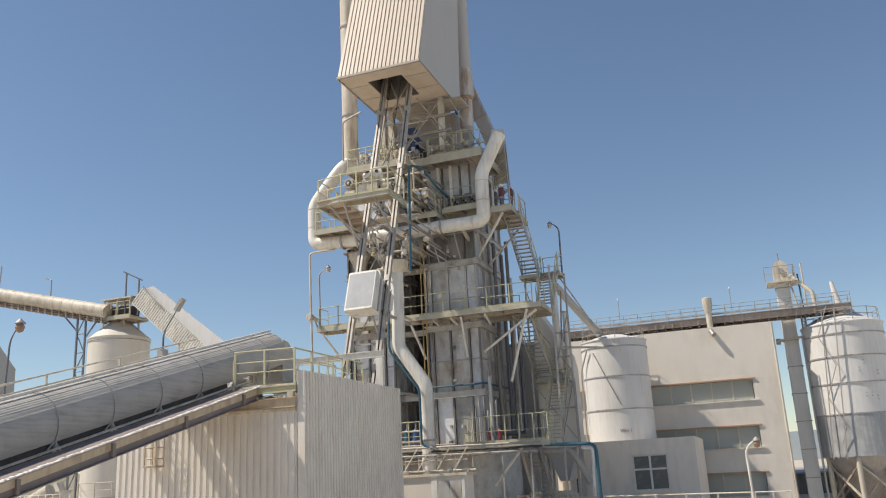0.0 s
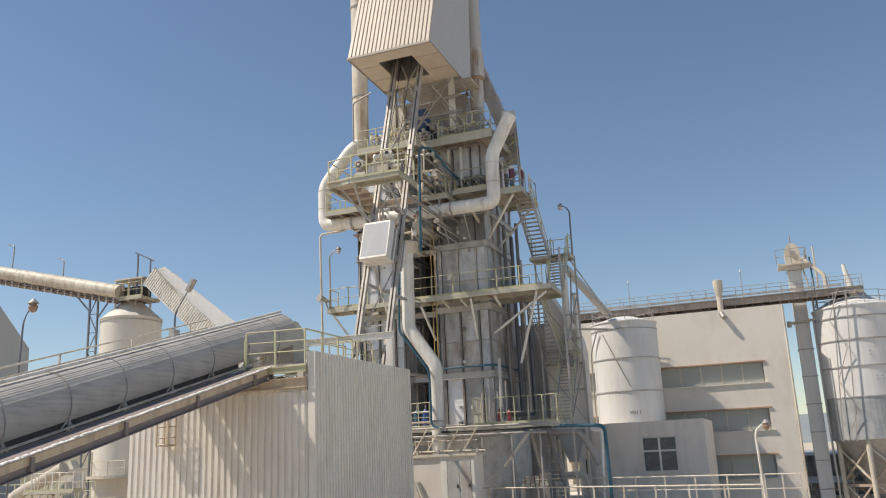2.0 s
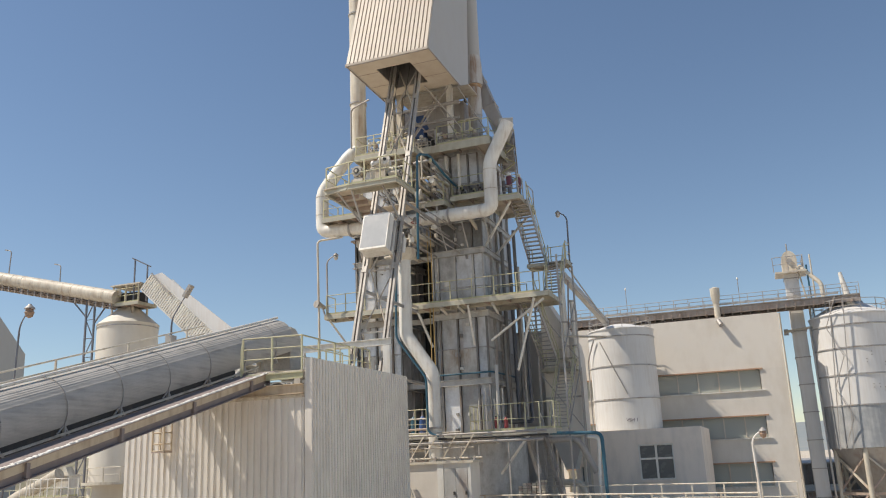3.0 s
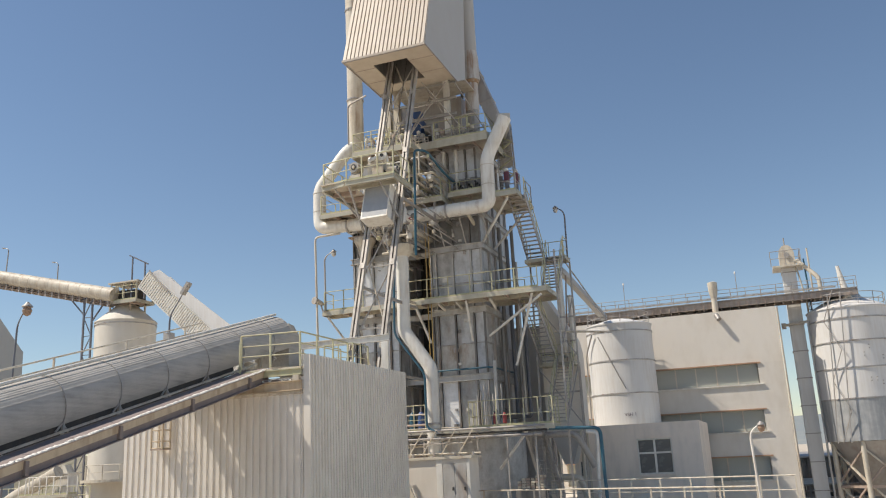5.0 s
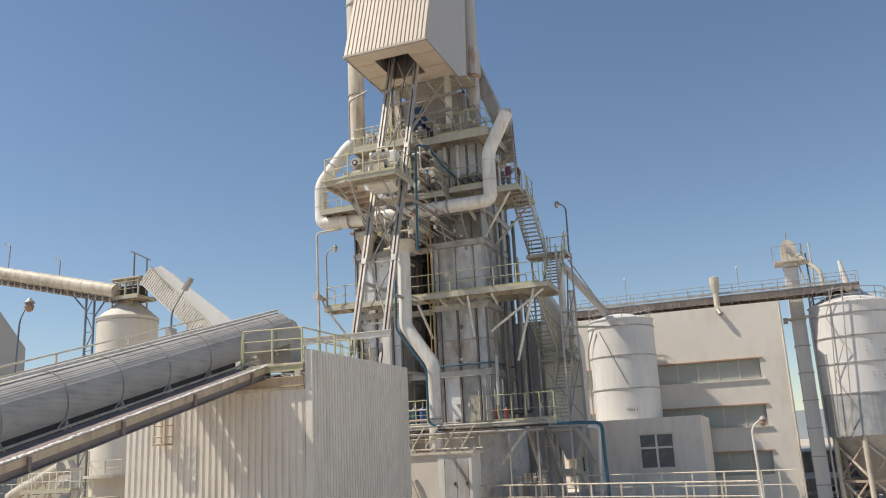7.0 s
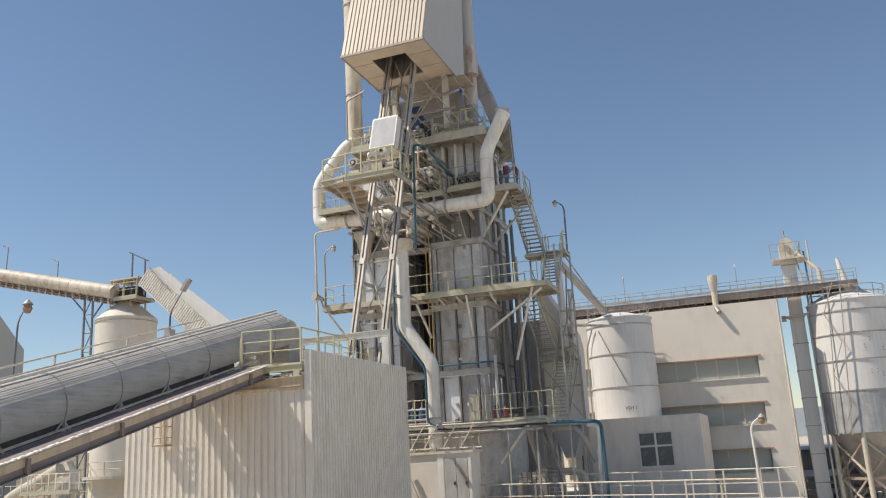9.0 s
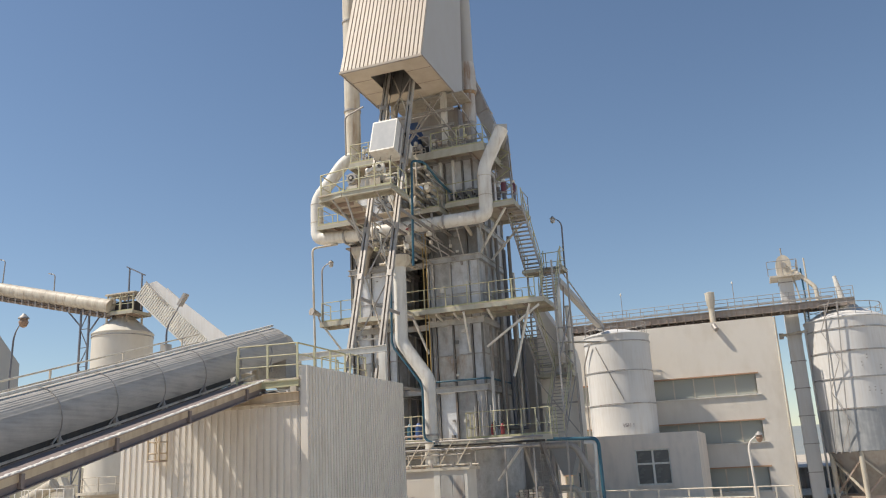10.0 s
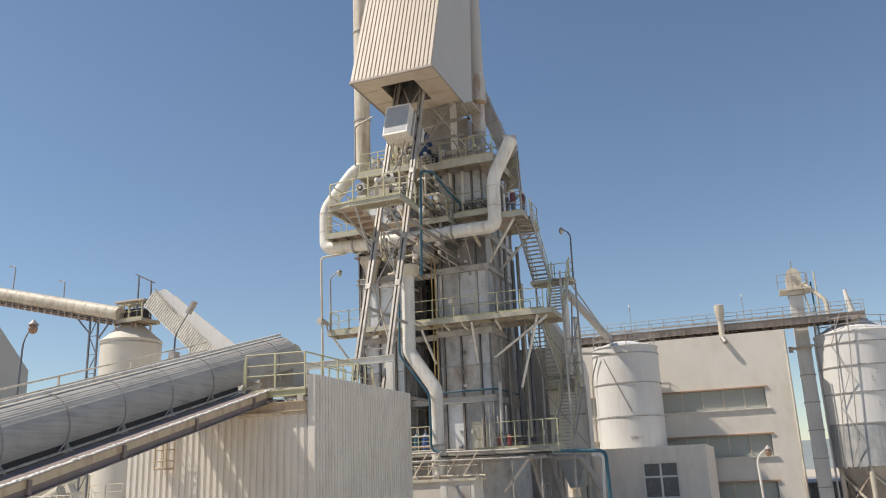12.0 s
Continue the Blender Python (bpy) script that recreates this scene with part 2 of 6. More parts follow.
def rib_sheet(bm, o, ux, uz, width, height, pitch=0.25, depth=0.045, flat=0.5):
    """A trapezoid-ribbed sheet: o its corner, ux across the ribs, uz along them."""
    o, ux, uz = Vector(o), Vector(ux).normalized(), Vector(uz).normalized()
    n = ux.cross(uz).normalized()
    prof, x = [], 0.0
    while x < width - 1e-4:
        for s, d in ((0, 0), (flat, 0), (flat + 0.09, -depth), (0.92, -depth)):
            if x + s * pitch <= width:
                prof.append((x + s * pitch, d))
        x += pitch
    prof.append((width, 0))
    for off in (0.0, -0.006):
        lo = [bm.verts.new(o + ux * a + n * (d + off)) for a, d in prof]
        hi = [bm.verts.new(o + ux * a + n * (d + off) + uz * height) for a, d in prof]
        for k in range(len(prof) - 1):
            bm.faces.new((lo[k], lo[k + 1], hi[k + 1], hi[k]) if off == 0 else (lo[k + 1], lo[k], hi[k], hi[k + 1]))
    return bm


def part(name, bm, material, parent=None, label="", kind=""):
    me = bpy.data.meshes.new(name)
    bmesh.ops.recalc_face_normals(bm, faces=bm.faces)
    bm.to_mesh(me)
    bm.free()
    me.materials.append(material)
    ob = new(name, me)
    if parent:
        ob.parent = parent
    return tagged(ob, label, kind=kind)


def B():
    return bmesh.new()


def scale_from_eye(ob, k):
    """Scale a finished thing about the camera's eye by k, so its place in the view stays."""
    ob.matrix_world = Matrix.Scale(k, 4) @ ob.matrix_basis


def thing(name, label, category, group="", kind="", at=(0, 0, 0)):
    ob = new(name)
    ob.empty_display_size = 0.2
    ob.location = at
    return tagged(ob, label, category, group, kind)


def solid(name, bm, material, label, category, group="", kind=""):
    return tagged(part(name, bm, material), label, category, group, kind)


def railing(parent, pts, h=1.1, step=1.3, material=None, r=0.024, mids=(0.55,), toe=True):
    """Posts, hand rail, knee rail and toe board along a line of deck points."""
    material = material or M_YELLOW
    pts = [Vector(p) for p in pts]
    up = Vector((0, 0, 1))
    for a, b in zip(pts, pts[1:]):
        n = max(1, round((b - a).length / step))
        for i in range(n + 1):
            if i == n and b is not pts[-1]:
                continue
            c = a + (b - a) * (i / n)
            part("post", beam(B(), c, c + up * h, 2 * r, 2 * r), material, parent)
        part("hand_rail", tube(B(), (a + up * h, b + up * h), r, 6), material, parent)
        for m in mids:
            part("knee_rail", tube(B(), (a + up * m, b + up * m), r * 0.75, 6), material, parent)
        if toe:
            part("toe_board", beam(B(), a + up * 0.05, b + up * 0.05, 0.012, 0.1), M_GREENY, parent)


def flight(name, label, foot, top, width, group, across=(1, 0, 0), paint=None):
    """An open steel stair: two stringers, each tread, two hand rails."""
    st = thing(name, label, "staircase", group)
    foot, top, ac = Vector(foot), Vector(top), Vector(across) * width / 2
    n = max(4, round((top.z - foot.z) / 0.2))
    for s in (-1, 1):
        part("stringer", beam(B(), foot + ac * s, top + ac * s, 0.04, 0.22), M_STEEL, st)
        lift = Vector((0, 0, 0.95))
        part("hand_rail", tube(B(), (foot + ac * s + lift, top + ac * s + lift), 0.026, 6), (paint or M_YELLOW), st)
        part("knee_rail", tube(B(), (foot + ac * s + lift * 0.5, top + ac * s + lift * 0.5), 0.02, 6), (paint or M_YELLOW), st)
        for k in range(4):
            c = foot + (top - foot) * (k / 3) + ac * s
            part("post", beam(B(), c, c + lift, 0.045, 0.045), (paint or M_YELLOW), st)
    run = (top - foot) / n
    flat = Vector((run.x, run.y, 0)).normalized() * 0.13
    for k in range(n):
        c = foot + run * (k + 0.5)
        b = B()
        beam(b, c - ac * 0.98, c + ac * 0.98, 0.24, 0.03)
        part("tread", b, M_STEEL, st)
    return st


# ---- ground and distance ----
def ground():
    b = B()
    n = 48
    rings = [4, 30, 80, 200, 600, 1800, 4500]
    prev = None
    for r in rings:
        cur = [b.verts.new((r * math.cos(k * 2 * math.pi / n), r * math.sin(k * 2 * math.pi / n), -5)) for k in range(n)]
        if prev is None:
            b.faces.new(cur)
        else:
            for k in range(n):
                b.faces.new((prev[k], prev[(k + 1) % n], cur[(k + 1) % n], cur[k]))
        prev = cur
    solid("ground", b, M_GROUND, "pale dusty ground of the works yard", "ground", kind="structure")
    # raised concrete yard on which kiln, house and hall stand
    b = prism(B(), [(-34, 47), (-15, 39.35), (-0.4, 33.55), (1.1, 33.55), (1.1, 40.0), (-9.3, 43.6), (-9.3, 74), (-34, 74)], "z", -5.0, -2.6)
    solid("terrace", b, M_CONC, "raised concrete yard with a straight edge", "terrace", kind="structure")
    b = B()
    prev = None
    for k in range(73):
        a = math.radians(20 + k * 2.2)
        h = 10 + 34 * noise.noise((k * 0.21, 3.1, 0)) + 14 * noise.noise((k * 0.9, 1.2, 0)) + 48
        cur = [b.verts.new((r * math.cos(a), r * math.sin(a), z)) for r, z in ((1900, -5.5), (2300, h), (2900, -5.5))]
        if prev:
            for i in range(2):
                f = b.faces.new((prev[i], prev[i + 1], cur[i + 1], cur[i]))
                f.smooth = True
        prev = cur
    solid("backdrop_hills", b, M_HILL, "low bluish hills on the horizon", "hills", kind="structure")


# ---- the kiln ----
def shaft(name, label, x0, x1, y0=42.5, y1=47.4, pale=0.5):
    """One square kiln shaft: plated panels between standing ribs, level stiffener bands and a round foot."""
    k = thing(name, label, "kiln shaft", "kiln shafts", at=((x0 + x1) / 2, (y0 + y1) / 2, -2.6))
    zo = 2.6
    cx, cy = (x0 + x1) / 2, (y0 + y1) / 2
    ax, bx, ay, by = x0 - cx, x1 - cx, y0 - cy, y1 - cy
    part("core", box(B(), ax + 0.08, bx - 0.08, ay + 0.08, by - 0.08, 3.8, 17.2 + zo), M_SHELLDARK, k)
    bands = [1.1, 4.18, 7.8, 11.33, 13.2, 17.2]
    wide = [0.0, 0.1, 0.44, 0.8, 1.0]
    seams = {4.18: 6.0, 7.8: 9.35, 13.2: 15.3}
    rs = random.Random(int(-x0 * 10))
    for za, zb in zip(bands, bands[1:]):
        mid = seams.get(za)
        rows_ = [(za, mid), (mid, zb)] if mid else [(za, zb)]
        for zc, zd in rows_:
            lo = zc + zo + (0.17 if zc in bands else 0.02)
            hi = zd + zo - (0.17 if zd in bands else 0.02)
            for i, (u, v) in enumerate(zip(wide, wide[1:])):
                xa, xb = ax + u * (bx - ax) + 0.05, ax + v * (bx - ax) - 0.05
                rusty = zc == 4.18 and i in (1, 2)
                proud = 0.03 * rs.random()
                # plates of the level from z 11.33 are darker
                part("plate", box(B(), xa, xb, ay - proud, ay + 0.06, lo, hi), M_SHELLDARK if zc == 11.33 else M_SHELLRUST if rusty else (M_SHELLPALE if i == 3 or zc >= 13 or rs.random() < pale else M_SHELL), k)
            for i in range(4):
                d = (by - ay) / 4
                for xx in (bx - 0.05, ax):
                    part("plate", box(B(), xx, xx + 0.05, ay + i * d + 0.06, ay + (i + 1) * d - 0.06, lo, hi), M_SHELL, k)
        # standing ribs with an outer flange
        lo, hi = za + zo + 0.16, zb + zo - 0.16
        for u in wide:
            x = ax + u * (bx - ax)
            b = box(B(), x - 0.018, x + 0.018, ay - 0.15, ay + 0.06, lo, hi)
            box(b, x - 0.045, x + 0.045, ay - 0.17, ay - 0.152, lo, hi)
            part("rib", b, M_BANDPALE if za == 7.8 else M_FOOT, k)
        for i in range(1, 5):
            y = ay + i * (by - ay) / 4
            b = box(B(), bx - 0.05, bx + 0.13, y - 0.02, y + 0.02, lo, hi)
            box(b, bx + 0.132, bx + 0.15, y - 0.05, y + 0.05, lo, hi)
            part("rib", b, M_BAND, k)
        if mid:
            part("seam_strip", box(B(), ax - 0.02, bx + 0.06, ay - 0.06, ay + 0.05, mid + zo - 0.03, mid + zo + 0.03), M_BAND, k)
            part("seam_strip", box(B(), bx - 0.05, bx + 0.06, ay + 0.06, by, mid + zo - 0.03, mid + zo + 0.03), M_BAND, k)
        # lugs, clamps and inspection covers on the plates
        for q in range(5):
            x, z = ax + (bx - ax) * (0.15 + 0.7 * rs.random()), lo + (hi - lo) * rs.random()
            w, h = 0.05 + 0.09 * rs.random(), 0.05 + 0.2 * rs.random()
            part("lug", box(B(), x - w, x + w, ay - 0.09 - 0.06 * rs.random(), ay, z - h / 2, z + h / 2), (M_BAND, M_WHITE, M_FOOT)[q % 3], k)
    for z in bands:
        h = 0.17
        b = box(B(), ax - 0.2, bx + 0.22, ay - 0.22, by + 0.22, z + zo - h, z + zo - h + 0.04)
        box(b, ax - 0.2, bx + 0.22, ay - 0.22, by + 0.22, z + zo + h - 0.04, z + zo + h)
        box(b, ax - 0.13, bx + 0.14, ay - 0.13, by + 0.14, z + zo - h + 0.041, z + zo + h - 0.041)
        part("stiffener", b, M_BANDPALE, k)
    part("foot", lathe(B(), [(2.2, 0), (2.4, 0.9), (2.5, 1.6), (2.5, 3.7)], 40), M_SHELL, k, "round grey steel foot")
    return k


def deck(name, label, x0, x1, y0, y1, z, rails=(), depth=0.22, material=None, group="platforms", braces=(), paint=None, rail_h=1.1, step=1.3):
    """A plated steel platform: deck, edge beams, joists below, railing lines and raking braces."""
    material = material or M_DECKEDGE
    p = thing(name, label, "platform", group)
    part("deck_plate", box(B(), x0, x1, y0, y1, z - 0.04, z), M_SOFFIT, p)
    t = 0.06
    for a, b in (((x0, y0), (x1, y0)), ((x1, y0), (x1, y1)), ((x1, y1), (x0, y1)), ((x0, y1), (x0, y0))):
        part("edge_beam", beam(B(), (*a, z - depth / 2 - 0.045), (*b, z - depth / 2 - 0.045), t, depth), material, p)
    n = max(1, int((x1 - x0) / 1.2))
    for i in range(1, n + 1):
        x = x0 + (x1 - x0) * i / (n + 1)
        part("joist", beam(B(), (x, y0 + 0.03, z - 0.14), (x, y1 - 0.03, z - 0.14), 0.08, 0.18), M_RAILPINK, p)
    for line in rails:
        railing(p, [(x, y, z) for x, y in line], rail_h, step, material=paint)
    for a, b in braces:
        part("brace", beam(B(), a, b, 0.1, 0.1), M_WHITE, p)
    return p


def kiln():
    shaft("kiln_shaft", "weathered grey plated square kiln shaft with rust stains", -16.25, -13.3)
    shaft("kiln_shaft", "weathered grey plated square kiln shaft behind the hoist track", -21.0, -18.3, pale=0.95)
    # cross channel between the shafts
    b = box(B(), -18.3, -16.2, 43.4, 46.6, 12.2, 14.6)
    solid("cross_channel", b, M_SHELL, "grey steel channel joining the two kiln shafts", "duct")
    for z in (4.2, 7.75, 11.3):
        t = thing("tie_beam", "pale steel tie beam between the kiln shafts", "beam", "tie beams")
        part("flanges", channel(B(), (-18.3, 42.9, z), (-16.2, 42.9, z), 0.2, 0.3), M_BANDPALE, t)
    # Dark plate stands in for the shade between the two shafts.
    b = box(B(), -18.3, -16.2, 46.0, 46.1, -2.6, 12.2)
    solid("back_plate", b, M_DARK, "dark plate standing in for shade in the gap between the shafts", "plate")
    deck("lower_platform", "steel platform with yellow rails round the kiln foot", -18.4, -9.6, 40.9, 42.3, 1.5,
         [[(-14.0, 42.2), (-14.0, 40.95), (-9.65, 40.95), (-9.65, 42.3)], [(-18.3, 40.95), (-16.4, 40.95)]],
         braces=[((-12.9, 42.3, -0.6), (-11.0, 41.0, 1.2))], rail_h=1.3, step=0.72)
    deck("middle_platform", "steel platform with pale yellow rails at mid kiln height", -22.4, -9.5, 41.1, 42.3, 8.4,
         [[(-22.3, 42.2), (-22.3, 41.15), (-19.9, 41.15)], [(-17.3, 41.15), (-9.95, 41.15)], [(-9.55, 41.15), (-9.55, 42.2)]],
         braces=[((-14.0, 42.3, 6.1), (-13.9, 41.2, 8.1)), ((-11.7, 42.4, 4.6), (-10.3, 41.2, 8.1)), ((-13.1, 42.5, 6.3), (-9.8, 41.2, 8.0)),
                 ((-16.4, 42.3, 6.2), (-16.8, 41.2, 8.1)), ((-15.5, 42.3, 7.9), (-15.5, 41.3, 8.12)), ((-14.5, 42.3, 7.9), (-14.5, 41.3, 8.12)), ((-12.6, 42.3, 7.7), (-12.6, 41.3, 8.1)), ((-21.0, 42.3, 6.0), (-22.2, 41.3, 8.1))])
    deck("middle_side_platform", "steel platform with pale yellow rails beside the kiln", -13.05, -9.5, 42.35, 44.2, 8.4,
         [[(-13.1, 44.15), (-11.4, 44.15)]])
    deck("upper_platform", "cream steel platform with worn grey rails under the stair", -12.6, -10.65, 41.0, 44.4, 13.75,
         [[(-12.55, 41.05), (-10.7, 41.05), (-10.7, 42.0)], [(-10.7, 43.2), (-10.7, 44.3)]],
         braces=[((-13.2, 42.6, 11.5), (-11.2, 41.2, 13.45)), ((-13.2, 44.6, 11.5), (-11.2, 44.6, 13.45))], paint=M_RAIL)
    deck("valve_platform", "small cream platform with yellow rails before the kiln", -16.5, -14.75, 40.6, 42.4, 13.9,
         [[(-16.45, 42.3), (-16.45, 40.65), (-14.8, 40.65), (-14.8, 42.3)]])
    deck("shelf_platform", "narrow yellow-railed walkway along the kiln front", -14.6, -12.6, 41.2, 42.3, 14.2,
         [[(-14.5, 41.25), (-12.65, 41.25)]], paint=M_GREENY)
    deck("top_platform", "cream steel platform with dull yellow rails at kiln top", -19.5, -12.1, 41.0, 44.4, 17.3,
         [[(-15.2, 41.05), (-12.15, 41.05), (-12.15, 44.3)], [(-19.45, 44.3), (-19.45, 41.05), (-17.4, 41.05)]], depth=0.4, paint=M_GREENY)
    # Added wall that blocks the bright ground showing behind the kiln foot.
    base = thing("base_light_block", "added dark sheet wall blocking the light behind the kiln foot", "wall panel")
    for i in range(8):
        part("wall_panel", box(B(), -21.6 + i * 1.2, -20.42 + i * 1.2, 47.9, 48.0, -2.6, 3.2), M_STEEL, base)
    # zigzag stair on the side of the kiln
    flight("stair_flight", "open grey steel stair with grey hand rails", (-10.0, 41.9, -2.6), (-11.2, 42.7, 1.45), 0.85, "kiln stairs", (0.94, 0.3, 0), M_STEEL)
    flight("stair_flight", "open grey steel stair with yellow hand rails", (-9.7, 42.2, 1.5), (-9.9, 46.2, 5.0), 0.9, "kiln stairs")
    flight("stair_flight", "open grey steel stair with yellow hand rails", (-10.8, 46.2, 5.0), (-11.0, 42.3, 8.4), 0.9, "kiln stairs")
    flight("stair_flight", "open grey steel stair with yellow hand rails", (-9.55, 42.3, 8.4), (-9.6, 44.2, 10.6), 0.9, "kiln stairs")
    flight("stair_flight", "open grey steel stair with yellow hand rails", (-10.7, 44.3, 10.6), (-10.95, 42.0, 13.75), 0.9, "kiln stairs")
    deck("stair_landing", "small railed steel stair landing", -11.3, -9.05, 44.2, 45.4, 10.6,
         [[(-9.1, 44.25), (-9.1, 45.35), (-11.25, 45.35)]], depth=0.15, group="stair landings")
    deck("stair_landing", "small railed steel stair landing", -11.4, -9.4, 46.2, 47.4, 5.0,
         [[(-9.45, 46.25), (-9.45, 47.35), (-11.35, 47.35)]], depth=0.15, group="stair landings")
    fr = thing("stair_tower", "slender grey steel columns holding the zigzag stair", "tower")
    for x, y in ((-9.05, 45.4), (-11.35, 45.5), (-9.4, 47.4), (-9.2, 42.25)):
        part("column", channel(B(), (x, y, -2.6), (x, y, 10.5 if y < 46 else 5.0), 0.09, 0.09), M_STEEL, fr)
    for za in (1.5, 5.2):
        part("brace", beam(B(), (-9.05, 45.42, za), (-11.35, 45.52, za + 3.2), 0.06, 0.06), M_STEEL, fr)
        part("brace", beam(B(), (-9.22, 42.3, za), (-9.06, 45.4, za + 3.2), 0.06, 0.06), M_STEEL, fr)


def track_y(z):
    return 33.45 + (z - 5.35) * 0.34


def hoist():
    tr = thing("hoist_track", "steep pale steel skip track with lattice bracing", "track")
    for x in (-16.74, -15.2):
        for dx in (-0.09, 0.09):
            part("rail", beam(B(), (x + dx, track_y(-4.9), -4.9), (x + dx, track_y(21.5), 21.5), 0.1, 0.18), M_RAIL, tr)
        part("web", beam(B(), (x, track_y(-4.9) + 0.06, -4.9), (x, track_y(21.5) + 0.06, 21.5), 0.11, 0.04), M_FOOT, tr)
        for z in (0.6, 4.6, 8.9, 11.4, 15.2, 18.9):
            part("splice_plate", beam(B(), (x, track_y(z) - 0.11, z), (x, track_y(z + 0.3) - 0.1, z + 0.3), 0.25, 0.02), M_RAIL, tr)
    z = -3.4
    while z < 20:
        part("cross_tie", beam(B(), (-16.6, track_y(z) + 0.25, z), (-15.34, track_y(z) + 0.25, z), 0.07, 0.07), M_RAIL, tr)
        if int(z * 10) % 2 or z > 7:
            part("diagonal", beam(B(), (-16.6, track_y(z) + 0.3, z), (-15.34, track_y(z + 3.1) + 0.3, z + 3.1), 0.06, 0.06), M_RAIL, tr)
        part("diagonal", beam(B(), (-15.34, track_y(z) + 0.38, z), (-16.6, track_y(z + 3.1) + 0.38, z + 3.1), 0.06, 0.06), M_CREAM, tr)
        z += 3.1
    # struts from the track to the kiln
    for x, z, yk in ((-16.74, 8.0, 41.1), (-16.74, 12.6, 41.0), (-15.2, 12.6, 41.0), (-16.74, 4.2, 42.4)):
        part("strut", beam(B(), (x, track_y(z) + 0.2, z), (x, yk, z), 0.1, 0.14), M_STEEL, tr)
    # hood over the track head
    h = thing("hoist_hood", "tall cream ribbed-sheet hood over the skip track head", "hood")
    x0, x1, y0, z0, z1 = -18.25, -13.6, 36.0, 20.55, 30.0
    sl = 0.345
    up = Vector((0, sl, 1)).normalized()
    length = (z1 - z0) / up.z
    n = 5
    w = (x1 - x0) / n
    for i in range(n):
        part("front_sheet", rib_sheet(B(), (x0 + i * w, y0, z0), (1, 0, 0), up, w, length, w / 4, 0.09, 0.72), M_HOOD, h)
    side = [(y0 + 0.04, z0), (40.9, z0), (42.4, 21.3), (43.3, z1), (y0 + sl * (z1 - z0) + 0.04, z1)]
    part("side_sheet", prism(B(), side, "x", x1 - 0.06, x1 + 0.01), M_HOODSIDE, h, "plain grey side sheet")
    part("side_sheet", prism(B(), side, "x", x0 - 0.01, x0 + 0.06), M_HOODSIDE, h, "plain grey side sheet")
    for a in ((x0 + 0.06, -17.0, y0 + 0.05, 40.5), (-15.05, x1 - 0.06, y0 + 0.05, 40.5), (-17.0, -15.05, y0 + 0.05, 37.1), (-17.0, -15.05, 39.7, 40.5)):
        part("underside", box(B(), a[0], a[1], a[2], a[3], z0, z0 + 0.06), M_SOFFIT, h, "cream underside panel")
    for y in (37.4, 39.0):
        part("seam", box(B(), x0 + 0.06, -17.02, y - 0.02, y + 0.02, z0 - 0.015, z0), M_RAILPINK, h)
        part("seam", box(B(), -15.02, x1 - 0.06, y - 0.02, y + 0.02, z0 - 0.015, z0), M_RAILPINK, h)
    part("lip", beam(B(), (x0 - 0.02, y0 - 0.03, z0 - 0.02), (x1 + 0.02, y0 - 0.03, z0 - 0.02), 0.07, 0.12), M_HOOD, h)
    # dark strips along the hood's lower edges
    part("drip_edge", beam(B(), (x0 - 0.02, y0 - 0.03, z0 - 0.1), (x1 + 0.02, y0 - 0.03, z0 - 0.1), 0.05, 0.03), M_GIRDERDARK, h)
    part("drip_edge", beam(B(), (x1 + 0.02, y0, z0 - 0.03), (x1 + 0.02, 40.9, z0 - 0.03), 0.04, 0.05), M_GIRDERDARK, h)
    part("drip_edge", beam(B(), (x0 - 0.02, y0, z0 - 0.03), (x0 - 0.02, 40.9, z0 - 0.03), 0.04, 0.05), M_GIRDERDARK, h)
    part("back_sheet", box(B(), x0 + 0.06, x1 - 0.06, 42.3, 42.36, z0 + 0.7, z1), M_HOODSIDE, h)
    part("roof", box(B(), x0, x1, y0 + sl * (z1 - z0), 43.3, z1, z1 + 0.1), M_HOODSIDE, h)
    # dark inner walls and lid put the opening's inner shade into colour
    part("inner_wall", box(B(), -17.1, -17.04, 37.1, 39.7, z0 + 0.06, z0 + 2.5), M_FOOT, h)
    part("inner_wall", box(B(), -15.02, -14.96, 37.1, 39.7, z0 + 0.06, z0 + 2.5), M_FOOT, h)
    part("inner_wall", box(B(), -17.0, -15.05, 39.72, 39.78, z0 + 0.06, z0 + 2.5), M_FOOT, h)
    for x in (-17.6,):
        for y in (41.6,):
            part("column", channel(B(), (x, y, 17.3), (x, y, 21.4), 0.3, 0.3), M_CREAM, h)
    part("inner_lid", box(B(), -17.1, -14.96, 37.04, 39.8, z0 + 2.52, z0 + 2.58), M_DARK, h)
    part("inner_wall", box(B(), -17.0, -15.05, 37.04, 37.09, z0 + 0.06, z0 + 2.5), M_FOOT, h)
    part("underside", box(B(), x0 + 0.06, x1 - 0.06, 40.9, 44.3, 21.36, 21.44), M_CREAM, h, "cream underside panel")
    part("underside", box(B(), x0 + 0.06, x1 - 0.06, 40.52, 40.58, 20.6, 21.4), M_CREAM, h, "cream underside panel")
    part("column", channel(B(), (-19.2, 44.0, 17.3), (-19.2, 44.0, 30), 0.4, 0.4), M_CREAM, h)


BUCKET_TILT = -math.degrees(math.atan(0.34))


